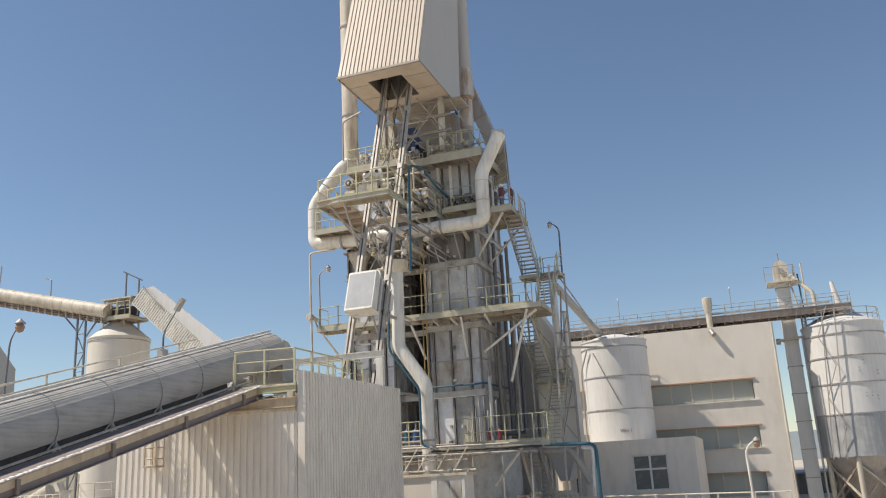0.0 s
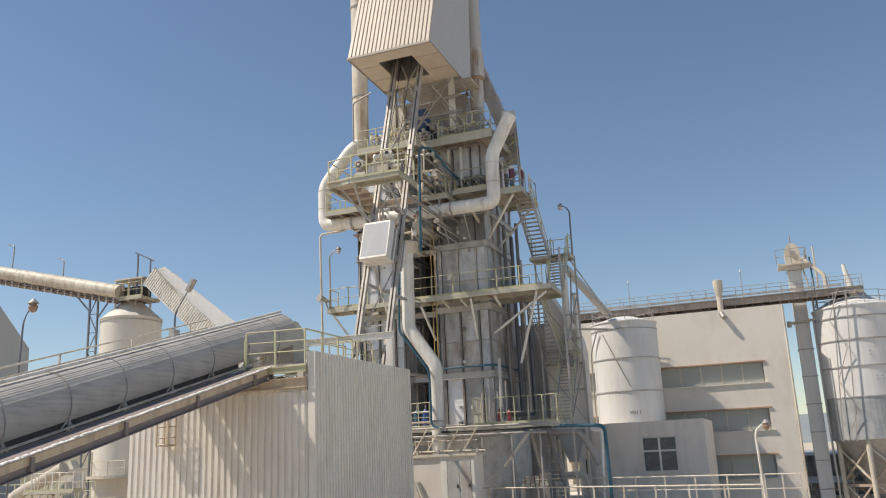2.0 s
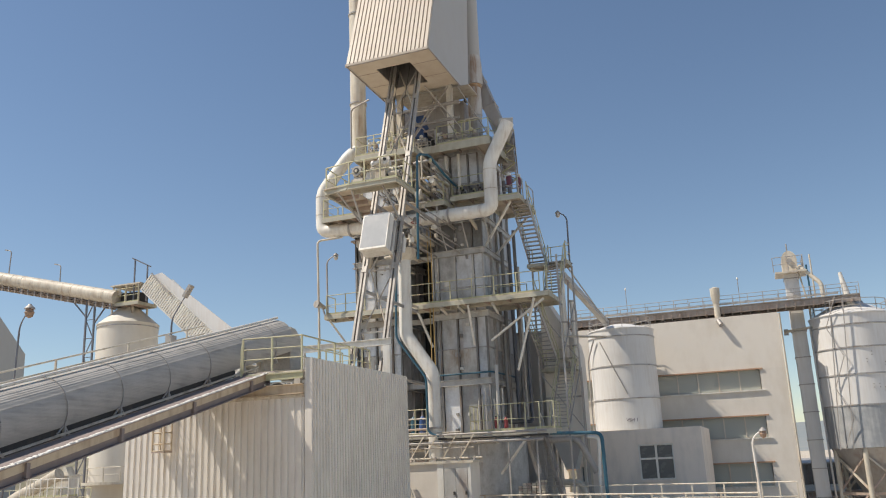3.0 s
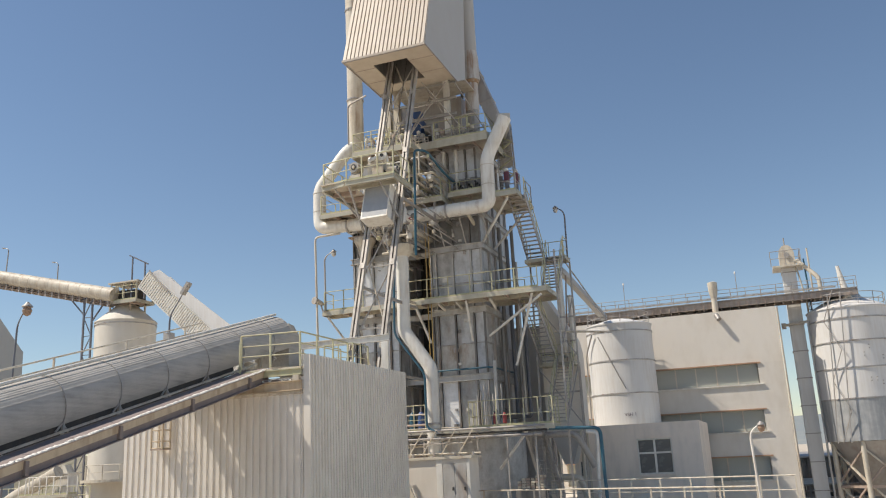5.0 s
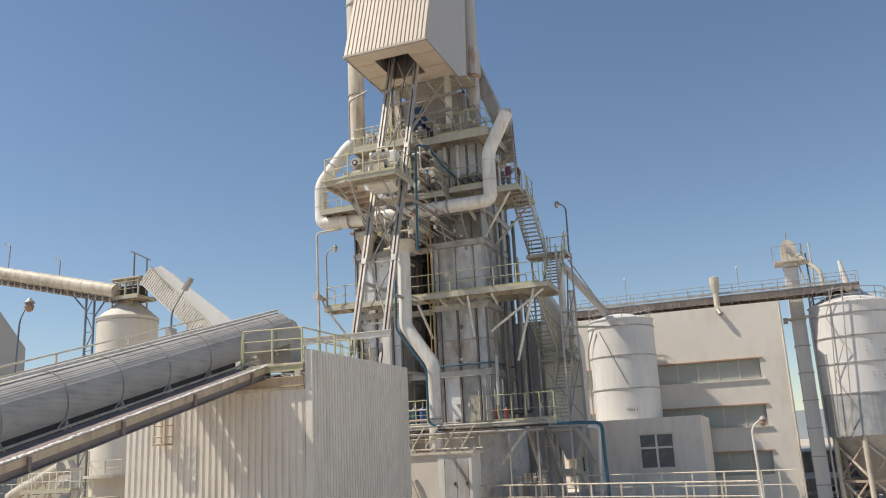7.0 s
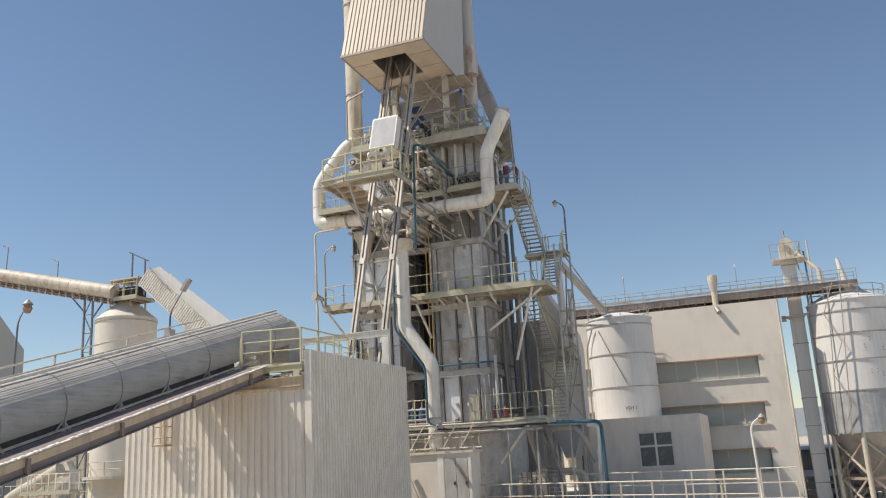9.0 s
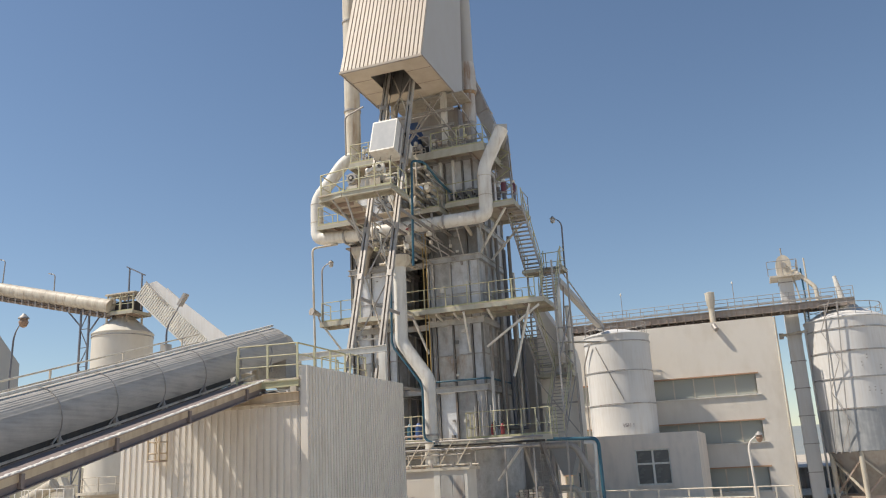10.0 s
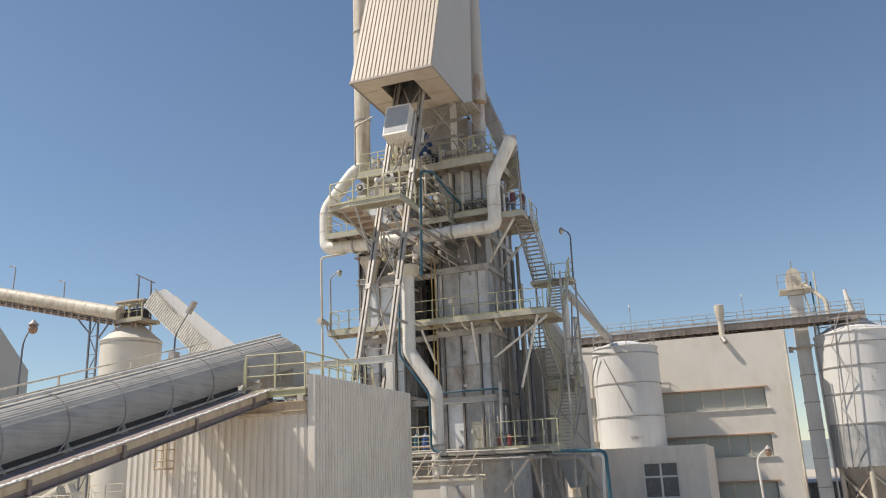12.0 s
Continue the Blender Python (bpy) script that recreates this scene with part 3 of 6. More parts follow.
def bucket():
    """The skip: its origin lies at the lower front left corner, y into the box, z up the track."""
    k = thing("skip_bucket", "white steel skip bucket riding up the hoist track", "skip")
    W, D, H = 1.38, 2.1, 1.95
    b = prism(B(), [(0.06, 0.0), (0.9, 0.1), (D, 0.95), (D, H - 0.25), (0.05, H)], "x", 0.0, W)
    part("body", b, M_WHITE, k, "white painted riveted body")
    part("front_plate", box(B(), 0.06, W - 0.05, -0.004, 0.055, 0.1, H - 0.08), M_SKIP, k, "dented bare front plate")
    for x in (0.0, W - 0.06):
        part("front_edge", box(B(), x, x + 0.06, 0.0, 0.06, 0.0, H), M_WHITE, k)
    for z in (0.0, H - 0.08):
        part("front_edge", box(B(), 0.06, W - 0.06, 0.002, 0.06, z, z + 0.1), M_WHITE, k)
    for y in (0.5, 1.05, 1.6):
        part("side_rib", box(B(), W, W + 0.06, y, y + 0.08, 0.1, H - 0.15), M_STEEL, k)
    part("bail", tube(B(), rounded([(0.12, 0.9, H - 0.3), (0.3, 0.9, H + 0.55), (W - 0.3, 0.9, H + 0.55), (W - 0.12, 0.9, H - 0.3)], 0.15), 0.045, 8), M_WHITE, k, "bent white lifting bail")
    for x in (-0.14, W + 0.06):
        for z in (0.25, H - 0.35):
            wheel = tube(B(), ((x, 1.0, z), (x + 0.08, 1.0, z)), 0.15, 16)
            part("wheel", wheel, M_DARK, k, "dark steel track wheel")
    return k


# ---- conveyor and charging building ----
def conv_z(y):
    """Top of the conveyor cover."""
    return 2.28 + (y - 15.92) * 0.281


def conveyor():
    c = thing("conveyor", "inclined belt conveyor under a grey galvanised half-round cover", "conveyor")
    r, cx = 0.92, -18.1
    y = 1.0
    sl = 0.281
    while y < 28.5:
        ya, yb = y, min(y + 2.05, 28.95)
        b = B()
        angs = [math.radians(a) for a in np.linspace(-26, 206, 89)]
        fold = [(0.008 * (i % 2) if 26 < i < 62 else 0.0015 * (i % 2)) + (0.01 if i % 11 == 0 and 20 < i < 70 else 0) for i in range(89)]
        for off in (0, -0.012):
            rows_ = []
            for yy in (ya, yb):
                zc = conv_z(yy) - r
                rows_.append([b.verts.new((cx + (r + off + fold[i]) * math.cos(a), yy, zc + (r + off + fold[i]) * math.sin(a))) for i, a in enumerate(angs)])
            for i in range(len(angs) - 1):
                b.faces.new((rows_[0][i], rows_[0][i + 1], rows_[1][i + 1], rows_[1][i]))
        part("cover_sheet", b, M_GALV, c)
        b = B()
        pts = [(cx + (r + 0.03) * math.cos(a), ya, conv_z(ya) - r + (r + 0.03) * math.sin(a)) for a in angs]
        for p, q in zip(pts[::4], pts[4::4]):
            beam(b, p, q, 0.028, 0.014)
        part("cover_band", b, M_STEEL, c)
        # idler bracket below the cover
        zb = conv_z(ya) - 1.3
        b = B()
        beam(b, (-17.25, ya - 0.22, zb - 0.22), (-17.25, ya, zb + 0.02), 0.04, 0.04)
        beam(b, (-17.25, ya + 0.22, zb - 0.22), (-17.25, ya, zb + 0.02), 0.04, 0.04)
        beam(b, (-17.25, ya + 0.02, zb - 0.3), (-17.25, ya + 0.02, zb + 0.25), 0.09, 0.05)
        part("idler_bracket", b, M_STEEL, c)
        y += 2.05
    ya, yb = 1.0, 28.95
    part("ridge_rail", tube(B(), ((-17.95, ya, conv_z(ya) + 0.09), (-17.95, yb, conv_z(yb) + 0.09)), 0.05, 8), M_WHITE, c)
    for x in (-17.22, -18.98):
        part("stringer", beam(B(), (x, ya, conv_z(ya) - 1.5), (x, 26.5, conv_z(26.5) - 1.5), 0.06, 0.06), M_CREAM, c)
    for k in range(17):
        y0, y1 = 1.0 + k * 1.45, 1.0 + (k + 1) * 1.45 - 0.02
        # dark mauve colour carries the shade on the walkway's underside
        part("walkway_plate", beam(B(), (-16.56, y0, conv_z(y0) - 1.58), (-16.56, y1, conv_z(y1) - 1.58), 1.2, 0.03), M_MAUVE, c)
    part("far_plate", beam(B(), (-19.03, ya, conv_z(ya) - 1.8), (-19.03, 27.0, conv_z(27.0) - 1.8), 0.02, 0.5), M_MAUVE, c)
    # Dark strip stands in for the shaded gap below the cover.
    part("inner_skirt", beam(B(), (-17.34, ya, conv_z(ya) - 1.44), (-17.34, 25.2, conv_z(25.2) - 1.44), 0.02, 0.3), M_DARK, c)
    part("belt", beam(B(), (-18.1, ya, conv_z(ya) - 1.15), (-18.1, yb, conv_z(yb) - 1.15), 1.3, 0.03), M_DARK, c)
    for x in (-15.9, -19.3):
        gd = part("girder", beam(B(), (x, ya, conv_z(ya) - 1.66), (x, 25.25, conv_z(25.25) - 1.66), 0.03, 0.2), M_GIRDER, c)
        # lower strip of the web is darker mauve
        part("lower_web", beam(B(), (x - 0.03, ya, conv_z(ya) - 1.85), (x - 0.03, 25.25, conv_z(25.25) - 1.85), 0.02, 0.18), M_MAUVE, gd)
        part("top_flange", beam(B(), (x, ya, conv_z(ya) - 1.545), (x, 25.25, conv_z(25.25) - 1.545), 0.16, 0.028), M_RAILPINK, gd)
        part("bottom_flange", beam(B(), (x, ya, conv_z(ya) - 1.955), (x, 25.25, conv_z(25.25) - 1.955), 0.16, 0.028), M_MAUVE, gd)
        b = B()
        yy = 4.0
        while yy < 25.1:
            l, hh, dx = 0.025 + 0.06 * random.random(), 0.012 + 0.03 * random.random(), 0.05 * (random.random() - 0.5)
            beam(b, (x + dx, yy, conv_z(yy) - 1.53 + hh / 2), (x + dx, yy + l, conv_z(yy + l) - 1.53 + hh / 2), 0.13, hh)
            yy += l * 0.9
        part("spilled_lime", b, M_LIME, c, "crusts of white lime on the girder", kind="stuff")
        for yy in range(3, 26, 3):
            part("web_stiffener", box(B(), x - 0.085, x + 0.085, yy - 0.05, yy + 0.05, conv_z(yy) - 1.93, conv_z(yy) - 1.59), M_MAUVE, c)
    for yy in range(3, 26, 3):
        part("cross_beam", beam(B(), (-19.25, yy, conv_z(yy) - 1.75), (-15.98, yy, conv_z(yy) - 1.75), 0.12, 0.2), M_RAILPINK, c)
    part("head_cover", prism(B(), [(28.9, 5.6), (29.3, 5.55), (29.8, 5.15), (29.92, 4.2), (29.8, 3.7), (28.9, 3.9)], "x", -18.9, -17.3), M_GALV, c, "folded sheet cover of the head drum")
    for yy in (28.0, 29.8):
        part("head_support", beam(B(), (-18.1, yy, 2.4), (-18.1, yy, conv_z(yy) - 1.3), 0.2, 0.2), M_CREAM, c)
    for yy in (7.0, 16.0, 22.0):
        for x in (-15.95, -19.25):
            if yy < 12:
                part("leg", channel(B(), (x, yy, -5), (x, yy, conv_z(yy) - 1.98), 0.2, 0.2), M_CREAM, c)


def charging_building():
    w = thing("charging_building", "beige ribbed-sheet building under the conveyor head", "building")
    x = -22.7
    while x < -15.05:
        ww = min(1.1, -15.0 - x)
        part("front_sheet", rib_sheet(B(), (x, 26.0, -5), (1, 0, 0), (0, 0, 1), ww, 7.56, 0.275, 0.05), M_CLAD, w)
        x += 1.1
    y = 26.0
    while y < 34.5:
        part("side_sheet", rib_sheet(B(), (-14.71, y, -5), (0, 1, 0), (0, 0, 1), min(1.08, 34.57 - y), 8.87, 0.216, 0.05), M_CLAD, w)
        y += 1.08
    part("corner_trim", box(B(), -14.98, -14.70, 25.99, 26.03, -5, 3.87), M_CLAD, w)
    part("infill_sheet", box(B(), -16.4, -14.99, 26.0, 26.04, 2.55, 3.1), M_CLAD, w)
    part("eaves", box(B(), -22.75, -15.0, 25.94, 26.05, 2.5, 2.6), M_CREAM, w)
    part("roof", box(B(), -22.7, -14.8, 26.06, 34.5, 2.3, 2.4), M_CONC, w)
    part("left_wall", box(B(), -22.72, -22.62, 26.06, 34.5, -5, 2.3), M_CLAD, w)
    part("back_wall", box(B(), -22.6, -14.8, 34.4, 34.5, -5, 2.3), M_CLAD, w)
    cg = thing("ladder_cage", "rusty steel ladder cage on the sheet wall", "cage")
    for px, py in ((-21.05, 25.5), (-20.55, 25.5), (-21.05, 25.93), (-20.55, 25.93)):
        part("upright", beam(B(), (px, py, 0.88), (px, py, 2.45), 0.05, 0.05), M_GIRDER, cg)
    for pz in (0.9, 1.15, 1.55, 1.95, 2.35):
        part("hoop", tube(B(), ((-21.05, 25.93, pz), (-21.05, 25.5, pz), (-20.55, 25.5, pz), (-20.55, 25.93, pz)), 0.025, 6), M_GIRDER, cg)
    part("foot_plate", box(B(), -21.08, -20.52, 25.48, 25.95, 0.84, 0.88), M_RAILPINK, cg)
    p = thing("head_platform", "cream platform with yellow rails at the conveyor head", "platform", "platforms")
    part("deck_plate", box(B(), -17.3, -15.05, 25.95, 29.7, 3.4, 3.46), M_CREAM, p)
    part("edge_beam", channel(B(), (-17.35, 25.9, 3.27), (-15.0, 25.9, 3.27), 0.12, 0.24), M_YELLOW, p)
    part("edge_beam", channel(B(), (-15.02, 25.98, 3.27), (-15.02, 29.7, 3.27), 0.12, 0.24), M_CREAM, p)
    part("main_beam", channel(B(), (-19.1, 25.93, 2.79), (-15.0, 25.93, 2.79), 0.2, 0.36), M_GIRDER, p)
    for xx in (-17.15, -15.2):
        part("stub", box(B(), xx - 0.12, xx + 0.12, 25.84, 26.0, 2.972, 3.148), M_CREAM, p)
    b = B()
    for k in range(30):
        xx = -17.0 + 1.6 * random.random()
        box(b, xx, xx + 0.15, 25.85, 25.99, 2.972, 2.99 + 0.07 * random.random())
    part("spilled_lime", b, M_LIME, p, "white lime lumps on the beam", kind="stuff")
    railing(p, [(-17.5, 25.84, 3.17), (-17.45, 25.84, 3.5), (-15.04, 25.9, 3.46), (-15.04, 29.6, 3.46)], 1.22, 1.35, M_YELLOW, 0.03, (0.45, 0.82), False)
    hp = deck("hatch_platform", "small yellow-railed hatch platform on the building roof", -16.7, -15.3, 30.6, 32.2, 3.72, [[(-16.65, 32.1), (-16.65, 30.65), (-15.35, 30.65), (-15.35, 32.1)]], depth=0.15, step=0.6)
    for x in (-16.6, -15.4):
        for y in (30.7, 32.1):
            part("leg", beam(B(), (x, y, 2.4), (x, y, 3.53), 0.09, 0.09), M_CREAM, hp)
    hg = thing("hopper_guard", "cream rounded hopper guard dusted with lime", "guard", at=(-17.2, 31.2, 2.4))
    part("guard_shell", lathe(B(), [(0.8, 0), (0.8, 1.5), (0.72, 1.75), (0.5, 1.95), (0.2, 2.05)], 24), M_LIME, hg)
    part("rim_band", lathe(B(), [(0.8, 1.3), (0.84, 1.32), (0.84, 1.4), (0.8, 1.42)], 24), M_CREAM, hg)
    # portal beam behind the building
    g = thing("portal_beam", "long white steel beam on a square post", "beam")
    part("beam", channel(B(), (-19.3, 32.95, 5.27), (-14.72, 32.95, 5.27), 0.18, 0.3), M_WHITE, g)
    part("post", box(B(), -15.08, -14.76, 32.85, 33.05, 2.4, 5.1), M_WHITE, g)
    part("post", box(B(), -19.3, -18.98, 32.85, 33.05, 2.4, 5.1), M_WHITE, g)


# ---- right side ----
def hall():
    h = thing("hall", "large cream rendered hall with long strip windows", "building")
    X0, X1, Y0, Y1, ZT = -14.0, 1.72, 60.0, 74.0, 8.97
    strips = [(3.9, 5.3, -0.05), (0.8, 2.25, -0.02), (-2.3, -0.75, 0.0)]
    zs = [ZT]
    for a, b_, _ in strips:
        zs += [b_, a]
    zs.append(-5.1)
    for i in range(0, len(zs), 2):
        part("wall_band", box(B(), X0, X1, Y0, Y0 + 0.35, zs[i + 1], zs[i]), M_FACADE, h)
    for a, b_, _ in strips:
        part("wall_band", box(B(), 0.1, X1, Y0 + 0.002, Y0 + 0.35, a, b_), M_FACADE, h)
        part("wall_band", box(B(), X0, -13.4, Y0 + 0.002, Y0 + 0.35, a, b_), M_FACADE, h)
        wn_ = part("strip_window", box(B(), -13.4, 0.1, Y0 + 0.28, Y0 + 0.33, a, a + 0.06), M_CREAM, h)
        part("lintel", box(B(), -13.5, 0.3, Y0 - 0.09, Y0 + 0.1, b_ - 0.05, b_ + 0.04), M_ORANGE, h, "rust-stained lintel edge")
        part("sill", box(B(), -13.5, 0.35, Y0 - 0.12, Y0 + 0.2, a - 0.06, a + 0.02), M_WHITE, h)
        x = -13.4
        while x < 0.0:
            part("pane", box(B(), x + 0.04, x + 1.31, Y0 + 0.26, Y0 + 0.275, a + 0.06, b_ - 0.05), M_DUSTGLASS, wn_)
            part("mullion", box(B(), x - 0.04, x + 0.04, Y0 + 0.2, Y0 + 0.3, a + 0.02, b_ - 0.05), M_CREAM, wn_)
            x += 1.35
    part("side_wall", box(B(), X1 - 0.35, X1, Y0 + 0.36, Y1, -5.1, ZT), M_FACADE, h)
    part("side_wall", box(B(), X0, X0 + 0.35, Y0 + 0.36, Y1, -5.1, ZT), M_FACADE, h)
    part("back_wall", box(B(), X0 + 0.36, X1 - 0.36, Y1 - 0.35, Y1, -5.1, ZT), M_FACADE, h)
    part("roof", box(B(), X0 + 0.36, X1 - 0.36, Y0 + 0.36, Y1 - 0.36, ZT - 0.4, ZT - 0.1), M_CONC, h)
    part("corner_pipe", tube(B(), ((1.8, 59.9, -5.1), (1.8, 59.9, 8.9)), 0.07, 8), M_CREAM, h)
    # scaled about the eye to set where the silo's shadow falls
    scale_from_eye(h, 0.99)


def silo(name, label, x, y, r, z0, z1, roof, bands, material, seg=56):
    s = thing(name, label, "silo", "silos", at=(x, y, z0))
    part("shell", lathe(B(), [(r, 0), (r, z1 - z0)], seg), material, s)
    part("roof", lathe(B(), [(r + 0.06, z1 - z0), (r + 0.06, z1 - z0 + 0.06), (r * 0.35, z1 - z0 + roof), (r * 0.2, z1 - z0 + roof)], seg), material, s)
    for zb in bands:
        part("band", lathe(B(), [(r, zb - z0 - 0.04), (r + 0.05, zb - z0 - 0.035), (r + 0.05, zb - z0 + 0.035), (r, zb - z0 + 0.04)], seg), M_BAND, s)
    return s


def right_side():
    hs = thing("silo_house", "small grey rendered house with a flat roof", "building")
    x0, x1, y0, y1, zt = -10.7, -3.5, 51.0, 58.6, 1.5
    for a in ((x0 - 0.2, -10.62, -5.0, zt), (-10.62, -9.98, -0.5, zt), (-10.62, -9.98, -5.0, -1.4), (-9.98, -7.15, -5.0, zt), (-5.15, x1, -5.0, zt), (-7.15, -5.15, 0.62, zt), (-7.15, -5.15, -5.0, -1.42)):
        part("front_wall", box(B(), a[0], a[1], y0, y0 + 0.3, a[2], a[3]), M_HOUSE, hs)
    w2 = part("window", box(B(), -10.66, -9.94, y0 - 0.06, y0 + 0.25, -1.46, -1.38), M_HOUSE, hs)
    part("pane", box(B(), -10.58, -10.02, y0 + 0.17, y0 + 0.18, -1.36, -0.54), M_GLASS, w2)
    for a in ((-10.62, -10.56), (-10.33, -10.27), (-10.04, -9.98)):
        part("window_frame", box(B(), a[0], a[1], y0 + 0.1, y0 + 0.2, -1.38, -0.5), M_WHITE, w2)
    part("side_wall", box(B(), x0, x0 + 0.3, y0 + 0.31, y1, -5.0, zt), M_HOUSE, hs)
    part("side_wall", box(B(), x1 - 0.3, x1, y0 + 0.31, y1, -5.0, zt), M_HOUSE, hs)
    part("back_wall", box(B(), x0 + 0.31, x1 - 0.31, y1 - 0.3, y1, -5.0, zt), M_HOUSE, hs)
    part("roof", box(B(), x0 + 0.31, x1 - 0.31, y0 + 0.31, y1 - 0.31, zt - 0.3, zt - 0.02), M_CONC, hs)
    wd = part("window", box(B(), -7.23, -5.07, y0 - 0.08, y0 + 0.25, -1.5, -1.4), M_HOUSE, hs)
    for a, b_ in ((-7.12, -6.17), (-6.13, -5.18)):
        for za, zb in ((-1.38, -0.23), (-0.17, 0.57)):
            part("pane", box(B(), a, b_, y0 + 0.17, y0 + 0.18, za, zb), M_GLASS, wd)
    for x in (-7.13, -6.15, -5.17):
        part("window_frame", box(B(), x - 0.06, x + 0.06, y0 + 0.1, y0 + 0.2, -1.4, 0.62), M_WHITE, wd)
    for z in (-1.37, -0.2, 0.59):
        part("window_frame", box(B(), -7.15, -5.15, y0 + 0.105, y0 + 0.195, z - 0.055, z + 0.055), M_WHITE, wd)
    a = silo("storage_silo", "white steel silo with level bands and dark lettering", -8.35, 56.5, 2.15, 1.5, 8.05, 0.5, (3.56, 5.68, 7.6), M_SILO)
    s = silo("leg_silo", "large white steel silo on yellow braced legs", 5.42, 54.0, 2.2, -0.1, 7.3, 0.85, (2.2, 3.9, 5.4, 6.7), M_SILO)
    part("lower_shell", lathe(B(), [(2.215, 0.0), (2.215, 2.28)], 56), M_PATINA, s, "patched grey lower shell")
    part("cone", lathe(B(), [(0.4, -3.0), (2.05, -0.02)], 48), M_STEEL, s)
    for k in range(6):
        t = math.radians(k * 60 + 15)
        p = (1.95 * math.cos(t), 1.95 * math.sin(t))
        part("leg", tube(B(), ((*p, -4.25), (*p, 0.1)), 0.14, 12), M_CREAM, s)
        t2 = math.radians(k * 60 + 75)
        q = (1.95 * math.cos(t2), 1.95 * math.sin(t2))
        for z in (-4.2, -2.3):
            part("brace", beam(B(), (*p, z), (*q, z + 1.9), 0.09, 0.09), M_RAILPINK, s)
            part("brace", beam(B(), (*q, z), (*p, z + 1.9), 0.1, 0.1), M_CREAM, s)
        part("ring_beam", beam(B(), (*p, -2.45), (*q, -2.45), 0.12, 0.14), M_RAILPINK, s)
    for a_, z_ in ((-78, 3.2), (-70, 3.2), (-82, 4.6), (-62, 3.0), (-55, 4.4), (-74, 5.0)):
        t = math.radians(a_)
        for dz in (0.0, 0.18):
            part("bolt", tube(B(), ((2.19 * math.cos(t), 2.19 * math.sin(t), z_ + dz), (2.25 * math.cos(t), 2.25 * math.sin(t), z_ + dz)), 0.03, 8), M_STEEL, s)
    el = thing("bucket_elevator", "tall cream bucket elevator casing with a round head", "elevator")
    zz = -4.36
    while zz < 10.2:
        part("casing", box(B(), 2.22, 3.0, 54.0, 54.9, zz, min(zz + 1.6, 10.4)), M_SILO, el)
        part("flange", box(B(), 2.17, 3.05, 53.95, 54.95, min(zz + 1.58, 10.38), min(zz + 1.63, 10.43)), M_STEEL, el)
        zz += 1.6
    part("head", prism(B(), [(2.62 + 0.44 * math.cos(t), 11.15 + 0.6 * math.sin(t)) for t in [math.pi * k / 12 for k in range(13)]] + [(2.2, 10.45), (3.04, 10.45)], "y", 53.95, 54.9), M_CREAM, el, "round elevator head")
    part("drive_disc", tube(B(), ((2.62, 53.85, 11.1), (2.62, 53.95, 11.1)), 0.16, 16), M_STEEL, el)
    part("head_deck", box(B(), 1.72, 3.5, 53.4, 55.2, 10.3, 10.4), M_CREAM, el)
    # roof walkway
    wk = thing("roof_walkway", "long railed steel conveyor walkway above the hall roof", "walkway")
    for y in (60.15, 61.7):
        part("side_girder", channel(B(), (-12.9, y, 9.45), (6.9, y, 9.45), 0.14, 0.44), M_GIRDERDARK, wk)
    part("deck_plate", box(B(), -12.9, 6.9, 60.1, 61.75, 9.69, 9.73), M_STEEL, wk)
    for k in range(34):
        part("cross_bearer", box(B(), -12.8 + k * 0.58, -12.72 + k * 0.58, 60.02, 61.7, 9.26, 9.5), M_RAILPINK, wk)
    for y in (60.15, 61.7):
        railing(wk, [(-12.9, y, 9.73), (6.9, y, 9.73)], 0.75, 1.0, M_STEEL, 0.02, (0.25, 0.5), False)
    part("cable_tray", beam(B(), (-12.9, 60.0, 9.86), (5.6, 60.0, 9.86), 0.06, 0.1), M_RAIL, wk)
    for x, z in ((-12.4, 8.7), (-6.0, 8.7), (0.6, 8.7)):
        part("support", beam(B(), (x, 61.0, z), (x, 61.0, 9.34), 0.16, 0.16), M_STEEL, wk)
    # yard railings
    for nm, pts, h in (("yard_railing", [(-16.85, 40.3, -2.6), (-12.67, 38.62, -2.6), (-0.55, 33.8, -2.6)], 1.1), ("yard_railing", [(-10.6, 43.54, -2.6), (-0.66, 40.09, -2.6)], 1.25)):
        rl = thing(nm, "white tubular steel yard railing", "railing", "yard railings")
        railing(rl, pts, h, 1.5, M_CREAM, 0.035, (h * 0.52,), False)


